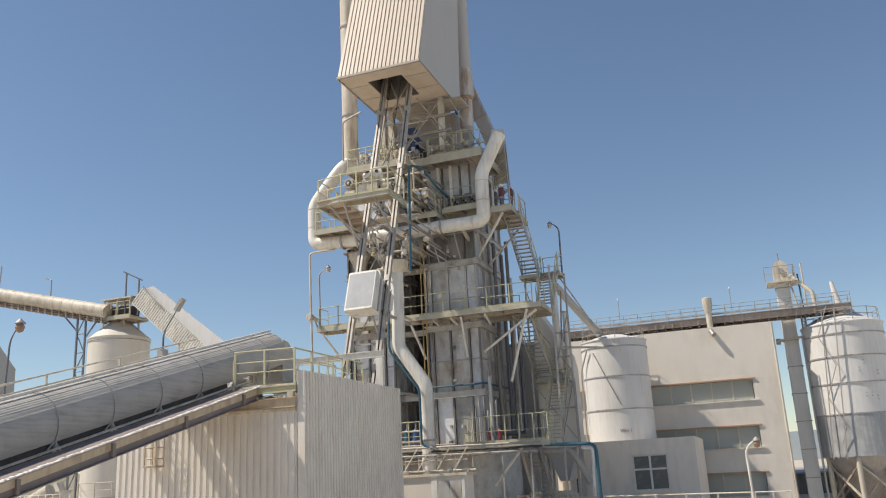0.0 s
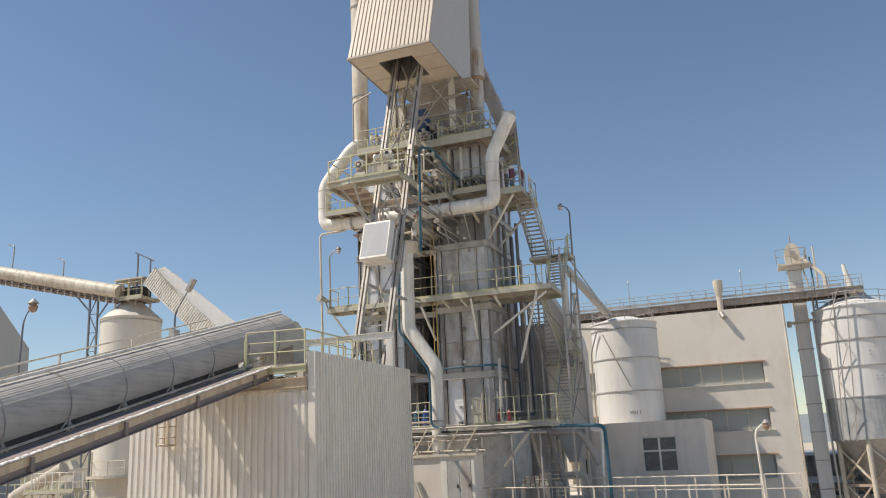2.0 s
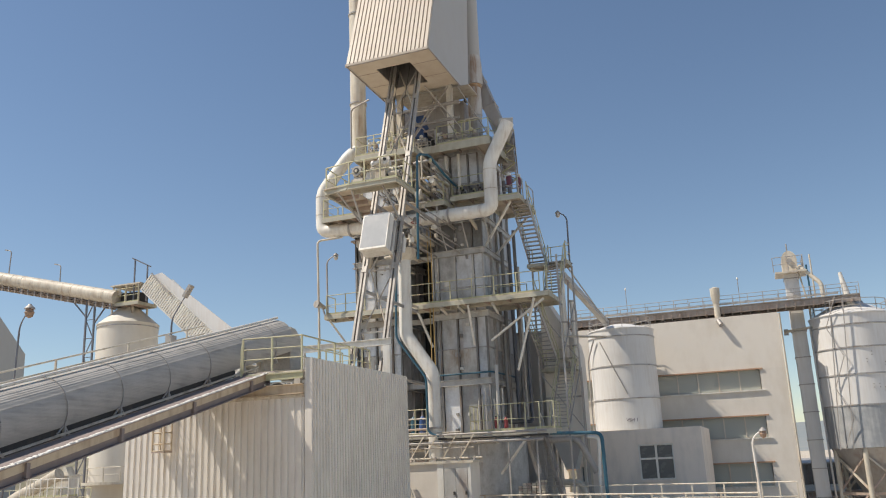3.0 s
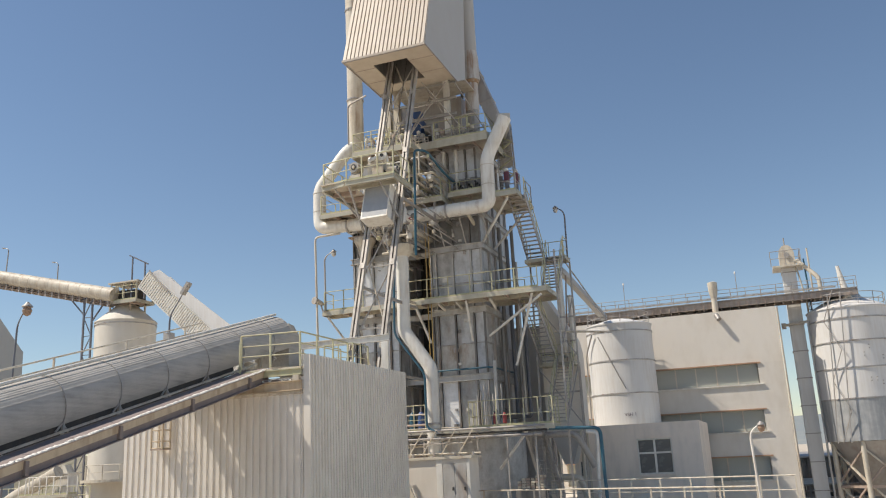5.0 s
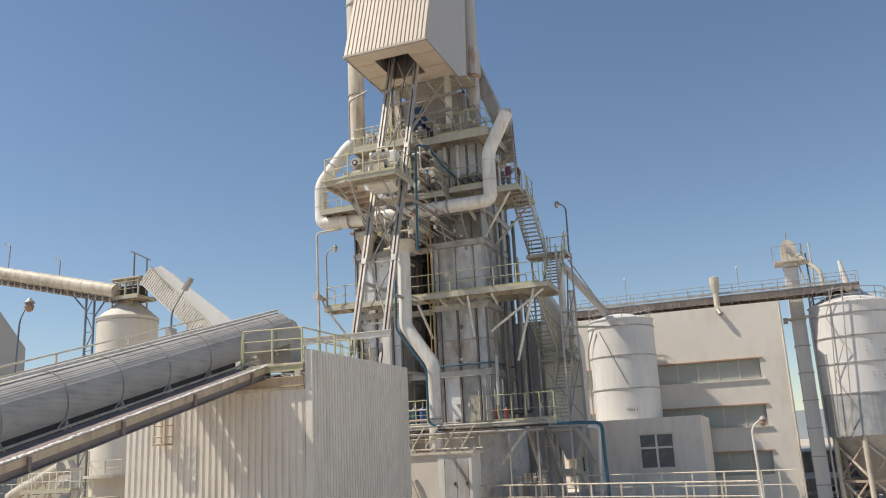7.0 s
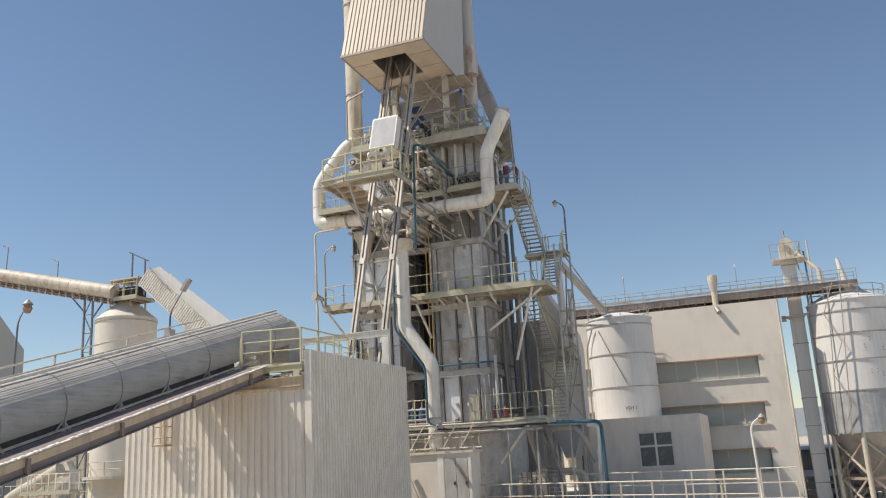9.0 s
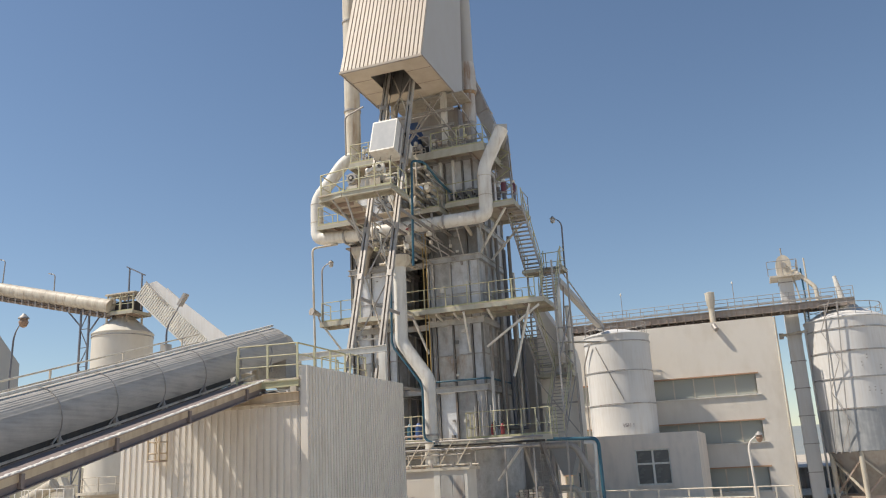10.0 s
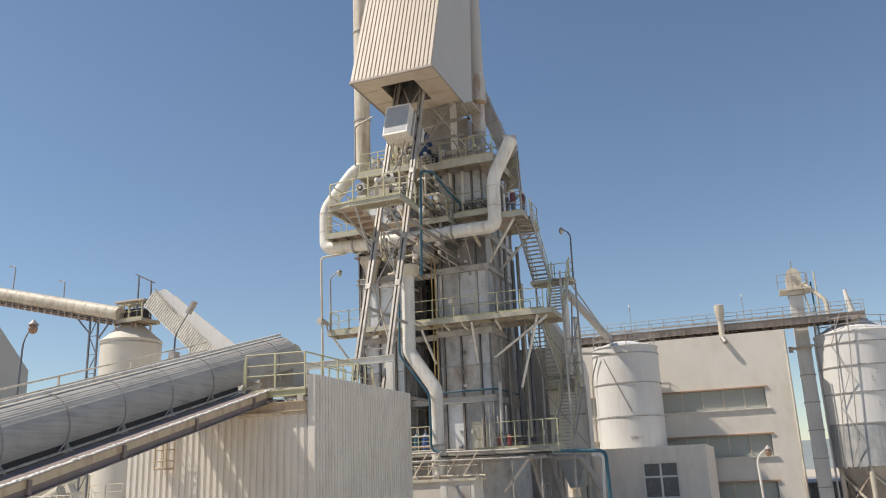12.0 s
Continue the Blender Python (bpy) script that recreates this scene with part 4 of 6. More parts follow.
# ---- far left ----
def far_left():
    s = silo("far_silo", "cream steel silo with a domed top beside the crusher", -45.3, 51.5, 2.25, -5, 11.4, 1.4, (11.2,), M_FARSILO)
    g = thing("tube_conveyor", "long cream tubular conveyor on a lattice mast", "conveyor")
    a, b_ = Vector((-62.0, 50.0, 17.45)), Vector((-45.2, 50.0, 13.4))
    n = 16
    for k in range(n):
        p, q = a.lerp(b_, k / n), a.lerp(b_, (k + 1) / n)
        part("tube_section", tube(B(), (p, q), 0.55, 20), M_CREAM, g)
        part("band", tube(B(), (p, p.lerp(q, 0.03)), 0.562, 20), M_CREAM, g)
    part("girder", channel(B(), a - Vector((0, 0, 0.72)), b_ - Vector((0, 0, 0.72)), 0.5, 0.16), M_RAILPINK, g)
    for x in (-48.1, -47.3):
        part("mast_leg", beam(B(), (x, 50, -5), (x, 50, 13.6), 0.12, 0.12), M_POLE, g)
    for k in range(12):
        z = -4 + k * 1.45
        part("lacing", beam(B(), (-48.1 if k % 2 else -47.3, 50, z), (-47.3 if k % 2 else -48.1, 50, z + 1.45), 0.06, 0.06), M_POLE, g)
        part("rung", beam(B(), (-48.1, 50, z), (-47.3, 50, z), 0.05, 0.05), M_POLE, g)
    part("knee_brace", beam(B(), (-47.3, 50, 11.6), (-46.0, 50, 13.1), 0.09, 0.09), M_POLE, g)
    part("knee_brace", beam(B(), (-48.1, 50, 12.2), (-50.0, 50, 14.1), 0.09, 0.09), M_POLE, g)
    for k in range(24):
        p = a.lerp(b_, (k + 0.5) / 24)
        part("saddle", box(B(), p.x - 0.06, p.x + 0.06, 49.7, 50.3, p.z - 0.95, p.z - 0.5), M_GIRDERDARK, g)
    hd = deck("silo_top_platform", "railed cream platform on the silo top", -45.7, -43.1, 49.9, 52.0, 12.95,
              [[(-45.65, 51.9), (-45.65, 49.95), (-43.15, 49.95)]], depth=0.2)
    for x, y in ((-45.6, 50.0), (-45.6, 51.9), (-43.9, 51.9), (-44.2, 50.6)):
        part("leg", beam(B(), (x, y, 11.2), (x, y, 12.8), 0.12, 0.12), M_CREAM, hd)
    dh = thing("drive_house", "open cream drive house with dark machinery on the silo", "cabin")
    part("drive", box(B(), -45.2, -43.6, 50.4, 51.6, 12.95, 13.8), M_DARK, dh)
    part("canopy", box(B(), -45.8, -43.0, 49.9, 52.0, 14.3, 14.4), M_CREAM, dh)
    for x in (-45.6, -44.4, -43.2):
        for y in (50.05, 51.9):
            part("post", beam(B(), (x, y, 12.95), (x, y, 14.3), 0.1, 0.1), M_CREAM, dh)
    part("screen", box(B(), -45.6, -44.9, 50.02, 50.08, 13.6, 14.1), M_CREAM, dh)
    g2 = thing("ribbed_gallery", "white ribbed-sheet gallery sloping down from the silo", "gallery")
    top, low = Vector((-42.55, 50.0, 14.4)), Vector((-34.0, 50.0, 6.95))
    d = (low - top).normalized()
    n = 9
    L_ = (low - top).length / n
    upv = Vector((0, 0, 1)) - d * d.z
    upv.normalize()
    for k in range(n):
        o = top + d * (k * L_) - upv * 0.66
        part("side_sheet", rib_sheet(B(), o, d, upv, L_, 1.32, L_ / 6, 0.07), M_WHITE, g2)
    bb = B()
    beam(bb, top + Vector((0, 1.3, 0)) + upv * 0.62, low + Vector((0, 1.3, 0)) + upv * 0.62, 2.3, 0.08)
    beam(bb, top + Vector((0, 1.3, 0)) - upv * 0.72, low + Vector((0, 1.3, 0)) - upv * 0.72, 2.6, 0.1)
    beam(bb, top + Vector((0, 2.5, 0)), low + Vector((0, 2.5, 0)), 0.1, 1.5)
    part("shell", bb, M_WHITE, g2)
    part("upper_sheet", prism(B(), [(-42.1, 14.86), (-41.3, 14.98), (-33.5, 9.05), (-33.5, 7.36)], "y", 50.25, 50.33), M_SILO, g2, "plain white upper side sheet")
    part("end_frame", beam(B(), (-42.0, 49.96, 14.95), (-40.0, 49.96, 12.9), 0.06, 0.1), M_RAIL, g2)
    for k in (4, 8):
        p = top + d * (k * L_)
        part("trestle", beam(B(), (p.x, 51.2, -5), (p.x, 51.2, p.z - 0.9), 0.3, 0.3), M_CREAM, g2)
    ls = thing("left_shed", "grey sheet shed with a sloping roof", "building")
    part("wall", prism(B(), [(42, -5), (69.6, -5), (69.45, 13.65), (55.5, 27.4), (42, 13.65)], "x", -93.0, -75.0), M_HOODSIDE, ls)


# ---- ducts and gear on the kiln ----
def pipe(name, label, pts, r, material, radius=0.3, seg=16, flanges=(), category="pipe", group="", n=5):
    p = thing(name, label, category, group)
    line = rounded(pts, radius, n) if len(pts) > 2 else [Vector(q) for q in pts]
    part("pipe_run", tube(B(), line, r, seg), material, p)
    for a, d in flanges:
        a, d = Vector(a), Vector(d).normalized()
        part("flange", tube(B(), (a - d * 0.04, a + d * 0.04), r * 1.16, seg), M_BAND, p)
    return p


def lamp(name, label, foot, top, reach, material, head="cowl"):
    """A yard lamp: tapered pole, bent arm, cowl and glass."""
    l = thing(name, label, "street lamp", "yard lamps", at=foot)
    f, t, r = Vector(foot), Vector(top) - Vector(foot), Vector(reach)
    line = rounded([(0, 0, 0), t, t + r], min(0.35, r.length * 0.6), 6)
    part("pole", tube(B(), line, [0.05 - 0.024 * i / (len(line) - 1) for i in range(len(line))], 10), material, l)
    d = r.normalized()
    c = t + r
    part("base_plate", box(B(), -0.14, 0.14, -0.14, 0.14, 0, 0.03), M_STEEL, l)
    if head == "cowl":
        b = B()
        g = 1.6 if "round head" in label else 1.0
        lathe(b, [(0.04, 0.1), (0.06, 0.07), (0.15, -0.02), (0.16, -0.05)], 20)
        bmesh.ops.scale(b, verts=b.verts, vec=(g, g, g))
        bmesh.ops.translate(b, verts=b.verts, vec=c)
        part("cowl", b, M_STEEL, l)
        b = B()
        lathe(b, [(0.1, -0.05), (0.14, -0.16), (0.1, -0.28), (0.03, -0.32)], 16)
        bmesh.ops.scale(b, verts=b.verts, vec=(g, g, g))
        bmesh.ops.translate(b, verts=b.verts, vec=c)
        part("globe", b, M_RUSTGLASS if head == "cowl" and foot[2] < 0 else M_LAMPGLASS, l)
    elif head == "small":
        part("head_case", beam(B(), c - d * 0.05, c + d * 0.25, 0.12, 0.09), M_STEEL, l)
    else:
        part("head_case", beam(B(), c - d * 0.1, c + d * 0.55, 0.3, 0.14), M_STEEL, l)
    return l


def ducts():
    Y = 41.0
    d = pipe("ring_duct", "large white hot gas duct looping round the kiln front",
             [(-20.5, 42.0, 18.3), (-20.75, 41.2, 17.7), (-22.45, Y, 15.6), (-22.45, Y, 13.25), (-19.6, Y, 13.12), (-12.2, Y, 13.1), (-12.2, Y, 15.75), (-11.1, Y + 0.25, 17.98)], 0.37, M_WHITE, 0.45, 24)
    part("head_box", beam(B(), (-11.2, 41.35, 17.95), (-12.2, 44.0, 18.3), 0.75, 0.7), M_HOODSIDE, d, "grey plated duct head")
    for x in (-20.6, -18.7, -14.6):
        part("flange", tube(B(), ((x - 0.05, Y, 13.12), (x + 0.05, Y, 13.12)), 0.43, 24), M_BAND, d)
    for z in (14.2, 15.3):
        part("seam_band", tube(B(), ((-12.2, Y, z - 0.02), (-12.2, Y, z + 0.02)), 0.382, 24), M_CREAM, d)
        part("seam_band", tube(B(), ((-22.45, Y, z - 0.02), (-22.45, Y, z + 0.02)), 0.382, 24), M_CREAM, d)
    for x in (-20.2, -17.8, -13.6):
        part("hanger", beam(B(), (x, Y + 0.2, 13.0), (x, 42.5, 12.6), 0.12, 0.2), M_CREAM, d)
    for x, z in ((-15.3, 12.1), (-14.0, 12.0), (-12.7, 12.2)):
        part("hanger", beam(B(), (x, 41.1, 12.75), (x - 0.1, 42.45, z - 0.6), 0.05, 0.07), M_BANDPALE, d)
    r = thing("riser_pipe", "tall cream riser pipe beside the hoist hood", "pipe")
    for za in range(18, 30, 3):
        part("pipe_run", tube(B(), ((-20.5, 42.0, za + 0.2), (-20.5, 42.0, za + 3.2)), 0.47, 24), M_CREAM, r)
        part("flange", tube(B(), ((-20.5, 42.0, za + 3.15), (-20.5, 42.0, za + 3.25)), 0.52, 24), M_BAND, r)
    v = thing("vent_pipe", "thin grey vent pipe with a bent top", "pipe")
    part("pipe_run", tube(B(), rounded([(-20.6, 41.2, 17.3), (-20.6, 41.2, 20.6), (-19.4, 41.2, 21.0)], 0.25), 0.05, 8), M_STEEL, v)
    # stack at the kiln top with a rust-streaked collar
    s = thing("top_stack", "grey exhaust stack with a rust-stained collar", "stack")
    part("collar", tube(B(), ((-13.95, 44.6, 20.2), (-13.95, 44.6, 22.0)), 0.42, 24), M_STACK, s)
    part("stain_ring", tube(B(), ((-13.95, 44.6, 22.0), (-13.95, 44.6, 22.18)), 0.47, 24), M_RUST, s, "rust-brown stained ring")
    part("bell", tube(B(), ((-13.95, 44.6, 22.18), (-13.95, 44.6, 23.6), (-13.95, 44.6, 24.1)), [0.56, 0.53, 0.47], 24), M_STACK, s)
    part("shaft", tube(B(), ((-13.95, 44.6, 24.1), (-13.95, 44.6, 31)), 0.46, 24), M_HOODSIDE, s)
    part("foot", tube(B(), ((-13.95, 44.6, 17.3), (-13.95, 44.6, 20.2)), 0.38, 24), M_BAND, s)
    # dark strip along the seam between stack and hood side
    part("dark_strap", box(B(), -14.42, -14.34, 43.9, 44.2, 21, 30.5), M_DARK, s)
    g = thing("inclined_gallery", "grey plated gallery sloping off the kiln top", "gallery")
    part("casing", beam(B(), (-14.85, 45.7, 25.5), (-12.3, 45.7, 18.2), 0.9, 0.75), M_STEEL, g)
    for k in range(4):
        p = Vector((-14.85, 45.7, 25.5)).lerp(Vector((-12.3, 45.7, 18.2)), k / 4 + 0.1)
        part("flange", beam(B(), p, p + Vector((0.0175, 0, -0.05)), 1.0, 0.85), M_STEEL, g)
    lt = thing("lattice_tower", "dull yellow lattice tower under the sloping gallery", "tower")
    for x, y in ((-12.3, 43.95), (-11.45, 43.95), (-12.3, 44.35), (-11.45, 44.35)):
        part("post", beam(B(), (x, y, 13.4), (x - 0.15, y, 18.6), 0.07, 0.07), M_STEEL, lt)
    for k in range(8):
        za = 14.6 + k * 0.5
        a_, b_ = (-12.33, -11.5) if k % 2 else (-11.5, -12.33)
        part("lacing", beam(B(), (a_, 43.93, za), (b_, 43.93, za + 0.5), 0.06, 0.06), M_GREENY, lt)
        part("rung", beam(B(), (-12.35, 44.0, za), (-11.5, 44.0, za), 0.05, 0.05), M_RAIL, lt)
    part("back_sheet", box(B(), -12.4, -11.65, 44.4, 44.44, 16.3, 18.5), M_RAIL, lt, "weathered brown back sheet")
    part("mast", tube(B(), ((-11.35, 44.0, 13.4), (-11.5, 44.0, 18.7)), 0.035, 8), M_STEEL, lt)
    # Added backing whose grey carries the shade of the recess behind the hood.
    w = thing("top_backing", "added grey plated backing behind the hood, darkened for the shade there", "cabin")
    part("front_wall", box(B(), -19.4, -14.6, 44.4, 44.5, 17.3, 21.3), M_STEEL, w)
    part("side_wall", box(B(), -14.7, -14.6, 44.52, 45.4, 17.3, 21.3), M_STEEL, w)
    for x in (-18.6,):
        part("wall_post", box(B(), x - 0.1, x + 0.1, 44.28, 44.39, 17.3, 21.3), M_BAND, w)
    for a, b_ in (((-17.5, 41.7, 17.4), (-15.5, 42.2, 20.9)), ((-13.9, 41.8, 17.4), (-15.8, 42.0, 20.9)), ((-17.6, 41.6, 20.9), (-18.9, 44, 17.4))):
        br = thing("hood_brace", "cream steel brace under the hood", "brace", "hood braces")
        part("bar", beam(B(), a, b_, 0.07, 0.07), M_RAIL, br)
    for x, y in ((-15.05, 42.0), (-14.3, 42.0)):
        c = thing("support_column", "pale grey round support column", "column", "top columns")
        part("tube_column", tube(B(), ((x, y, 14.2), (x, y, 16.95)), 0.1, 12), M_WHITE, c)
        part("cap_plate", box(B(), x - 0.16, x + 0.16, y - 0.16, y + 0.16, 16.93, 16.97), M_STEEL, c)
    c = thing("support_column", "pale grey round support column", "column", "top columns")
    part("tube_column", channel(B(), (-14.65, 42.0, 17.3), (-14.65, 42.0, 21.3), 0.3, 0.3), M_WHITE, c)
    part("cap_plate", box(B(), -14.85, -14.45, 41.8, 42.2, 21.3, 21.34), M_STEEL, c)
    rnd = random.Random(7)
    for k in range(26):
        x, y = -18.9 + 5.6 * rnd.random(), 41.5 + 2.4 * rnd.random()
        zt = 17.9 + 1.3 * rnd.random()
        pipe("top_pipe", "thin pipe bend on the crowded top deck", [(x, y, 17.3), (x, y, zt), (x + 0.8 * rnd.choice((-1, 1)), y + 0.3, zt + 0.1)], 0.03 + 0.04 * rnd.random(), rnd.choice((M_CREAM, M_STEEL, M_RAILPINK, M_WHITE, M_YELLOW)), 0.15, 10, group="top deck pipes")
    for k in range(6):
        x, y = -18.6 + 1.0 * k, 42.6 + 0.5 * (k % 3)
        cbx = thing("control_box", "small control box on the top deck", "control box", "control boxes", at=(x, y, 17.3))
        part("case", box(B(), -0.22, 0.22, -0.15, 0.15, 0.5, 1.15 + 0.2 * (k % 2)), (M_WHITE, M_CREAM, M_STEEL)[k % 3], cbx)
        part("stand", box(B(), -0.05, 0.05, -0.05, 0.05, 0, 0.5), M_STEEL, cbx)
    for z_, y_ in ((18.9, 41.4), (19.9, 41.5), (18.4, 43.8)):
        tb = thing("top_beam", "grey steel beam across the top deck", "beam", "top beams")
        part("bar", channel(B(), (-17.5, y_, z_), (-13.9, y_, z_), 0.12, 0.16), M_STEEL, tb)
    tr2 = thing("top_railing", "dull green railing of the crowded top deck", "railing")
    railing(tr2, [(-17.2, 43.9, 17.3), (-12.3, 43.9, 17.3)], 1.5, 0.7, M_GREENY, 0.03, (0.4, 0.75, 1.1), True)
    railing(tr2, [(-15.3, 41.6, 17.3), (-12.4, 41.6, 17.3)], 0.8, 0.5, M_STEEL, 0.025, (0.3, 0.55), False)
    hb = thing("hood_lattice", "thin pale bracing under the hood", "bracing")
    for a_, b_ in (((-17.9, 40.6, 20.5), (-15.2, 41.2, 17.6)), ((-14.2, 40.6, 20.5), (-17.0, 41.2, 17.6)), ((-15.4, 40.0, 20.5), (-13.6, 41.2, 17.9)), ((-13.8, 41.0, 20.6), (-13.0, 43.8, 18.6)), ((-18.0, 40.4, 20.5), (-18.0, 41.2, 17.4))):
        part("bar", beam(B(), a_, b_, 0.05, 0.05), M_RAIL, hb)
    rf = random.Random(41)
    spots = [(-19.3 + 3.0 * rf.random(), 39.8 + 1.0 * rf.random(), 16.9) for k in range(16)] + [(-17.0 + 4.4 * rf.random(), 41.2 + 0.7 * rf.random(), 17.3) for k in range(16)]
    for x, y, z in spots:
        df = thing("deck_fitting", "small gauge and pipe fitting standing on the upper deck", "fitting", "deck fittings", at=(x, y, z))
        h, w = 0.35 + 0.6 * rf.random(), 0.07 + 0.08 * rf.random()
        part("stand", tube(B(), ((0, 0, 0), (0, 0, h)), 0.03, 8), M_RAIL, df)
        part("case", lathe(B(), [(w * 0.6, h), (w, h + 0.03), (w, h + 1.6 * w), (w * 0.4, h + 2 * w)], 12), rf.choice((M_CREAM, M_WHITE, M_RAIL, M_YELLOW, M_RAILPINK)), df)
        l = 0.3 + 0.6 * rf.random()
        part("branch", tube(B(), rounded([(0, 0, h * 0.7), (l, 0, h * 0.7), (l, 0.2, 0.02)], 0.08, 3), 0.028, 8), rf.choice((M_CREAM, M_RAIL, M_STEEL)), df)
    m = thing("blue_blower", "dark blue blower with a grey motor on the top deck", "blower")
    part("casing", tube(B(), ((-17.1, 43.0, 18.9), (-16.5, 43.0, 18.9)), 0.62, 24), M_BLUEBRIGHT, m)
    part("outlet", box(B(), -17.05, -16.55, 42.6, 43.1, 19.3, 20.0), M_BLUEBRIGHT, m)
    part("motor", tube(B(), ((-16.4, 43.0, 18.9), (-15.7, 43.0, 18.9)), 0.3, 16), M_STEEL, m)
    part("skid", box(B(), -17.2, -15.7, 42.5, 43.5, 17.3, 18.3), M_DARK, m)


def small_machine(x, y, z, l, r, label):
    m = thing("electric_motor", label, "motor", "winch motors", at=(x, y, z))
    part("casing", tube(B(), ((-l / 2, 0, r + 0.12), (l / 2, 0, r + 0.12)), r, 18), M_CREAM, m)
    for k in range(7):
        xx = -l / 2 + l * (k + 0.5) / 7
        part("fin", tube(B(), ((xx - 0.012, 0, r + 0.12), (xx + 0.012, 0, r + 0.12)), r * 1.07, 18), M_CREAM, m)
    part("fan_cover", tube(B(), ((l / 2, 0, r + 0.12), (l / 2 + 0.14, 0, r + 0.12)), r * 0.92, 18), M_RAIL, m)
    part("fan_ring", tube(B(), ((l / 2 + 0.14, 0, r + 0.12), (l / 2 + 0.16, 0, r + 0.12)), r * 0.55, 16), M_DARK, m)
    part("fan_hub", tube(B(), ((l / 2 + 0.16, 0, r + 0.12), (l / 2 + 0.19, 0, r + 0.12)), r * 0.28, 12), M_CREAM, m)
    part("shaft_end", tube(B(), ((-l / 2 - 0.15, 0, r + 0.12), (-l / 2, 0, r + 0.12)), r * 0.3, 10), M_DARK, m)
    part("foot", box(B(), -l * 0.4, l * 0.4, -r * 0.8, r * 0.8, 0, 0.14), M_STEEL, m)
    return m


def winch():
    z = 13.25
    p = thing("winch_platform", "cream steel winch platform with yellow rails round the track", "platform", "platforms")
    for a in ((-18.7, -14.8, 34.25, 35.0), (-18.7, -17.45, 35.0, 39.4), (-14.98, -14.8, 35.0, 36.4), (-17.45, -15.6, 38.2, 39.4)):
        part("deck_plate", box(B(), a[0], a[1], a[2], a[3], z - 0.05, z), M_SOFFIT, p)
    for a, b_ in (((-17.35, 34.22), (-14.78, 34.22)), ((-18.72, 34.5), (-17.4, 34.22)), ((-18.72, 34.5), (-18.72, 39.4)), ((-14.78, 34.25), (-14.78, 36.4)), ((-17.4, 35.0), (-15.0, 35.0))):
        part("edge_beam", channel(B(), (*a, z - 0.15), (*b_, z - 0.15), 0.12, 0.24), M_DECKEDGE, p)
    for y in (35.6, 36.6, 37.6, 38.6):
        part("joist", beam(B(), (-18.7, y, z - 0.17), (-17.45, y, z - 0.17), 0.1, 0.2), M_RAILPINK, p)
    railing(p, [(-18.68, 38.5, z), (-18.68, 34.55, z), (-17.3, 34.28, z), (-14.82, 34.28, z), (-14.82, 36.2, z)], 1.15, 0.95, M_YELLOW, 0.03)
    for a, b_ in (((-18.0, 34.4, z - 0.25), (-17.0, 35.7, 11.2)), ((-15.6, 34.4, z - 0.25), (-15.1, 35.3, 11.4)), ((-18.6, 37.5, z - 0.25), (-17.0, 36.8, 11.0)), ((-17.2, 34.3, z - 0.25), (-16.95, 35.3, 10.9)), ((-18.6, 39.3, z - 0.25), (-18.8, 42.3, 11.6))):
        part("brace", beam(B(), a, b_, 0.07, 0.08), M_RAIL, p)
    m1 = small_machine(-16.9, 34.62, z + 0.25, 0.4, 0.27, "cream electric winch motor on the platform")
    m1.rotation_euler = (0, 0, -math.pi / 2)
    part("plinth", box(B(), -0.3, 0.3, -0.3, 0.3, -0.25, 0.0), M_CREAM, m1)
    w = thing("winch_drum", "cream winch drum and gearbox on the platform", "winch")
    part("gearbox", box(B(), -16.25, -15.45, 34.45, 34.95, z, z + 0.75), M_CREAM, w)
    part("drum", tube(B(), ((-16.2, 34.7, z + 0.92), (-15.3, 34.7, z + 0.92)), 0.17, 20), M_WHITE, w)
    part("drum_flange", tube(B(), ((-15.42, 34.36, z + 1.02), (-15.42, 34.48, z + 1.02)), 0.24, 20), M_WHITE, w)
    part("hub", tube(B(), ((-15.42, 34.3, z + 1.02), (-15.42, 34.36, z + 1.02)), 0.08, 12), M_DARK, w)
    part("brake_arm", beam(B(), (-16.1, 34.4, z + 0.85), (-15.5, 34.4, z + 1.05), 0.1, 0.16), M_WHITE, w)
    part("drum_flange", tube(B(), ((-16.22, 34.7, z + 0.92), (-16.12, 34.7, z + 0.92)), 0.24, 20), M_WHITE, w)
    small_machine(-15.1, 34.65, z, 0.4, 0.2, "cream electric winch motor on the platform")
    u = deck("upper_winch_platform", "cream steel platform with yellow rails behind the track", -19.6, -16.0, 39.6, 41.0, 16.9,
             [[(-19.55, 40.9), (-19.55, 39.65), (-17.3, 39.65)], [(-16.9, 39.65), (-16.05, 39.65)]], depth=0.3)
    # ropes up to the head
    rp_ = thing("hoist_ropes", "two thin dark hoist ropes along the track", "rope")
    for x in (-16.35, -15.75):
        part("rope", tube(B(), ((x, track_y(13.5) - 0.3, 13.9), (x, track_y(21.3) - 0.05, 21.3)), 0.018, 6), M_DARK, rp_)
    fu = thing("feed_funnel", "cream flared feed funnel under the ring duct", "funnel")
    part("cone", lathe(B(), [(0.16, 10.9), (0.3, 11.25), (0.42, 11.9), (0.62, 12.25), (0.62, 12.45)], 20, -19.95, 41.7), M_CREAM, fu)
    part("rim_plate", box(B(), -20.75, -19.2, 41.2, 42.3, 12.46, 12.54), M_RAILPINK, fu)
    part("cable_drop", tube(B(), ((-20.35, 41.0, 8.4), (-20.35, 41.0, 12.46)), 0.02, 6), M_DARK, fu)
    # instruments, boxes and clamps crowded behind the track
    rg = random.Random(23)
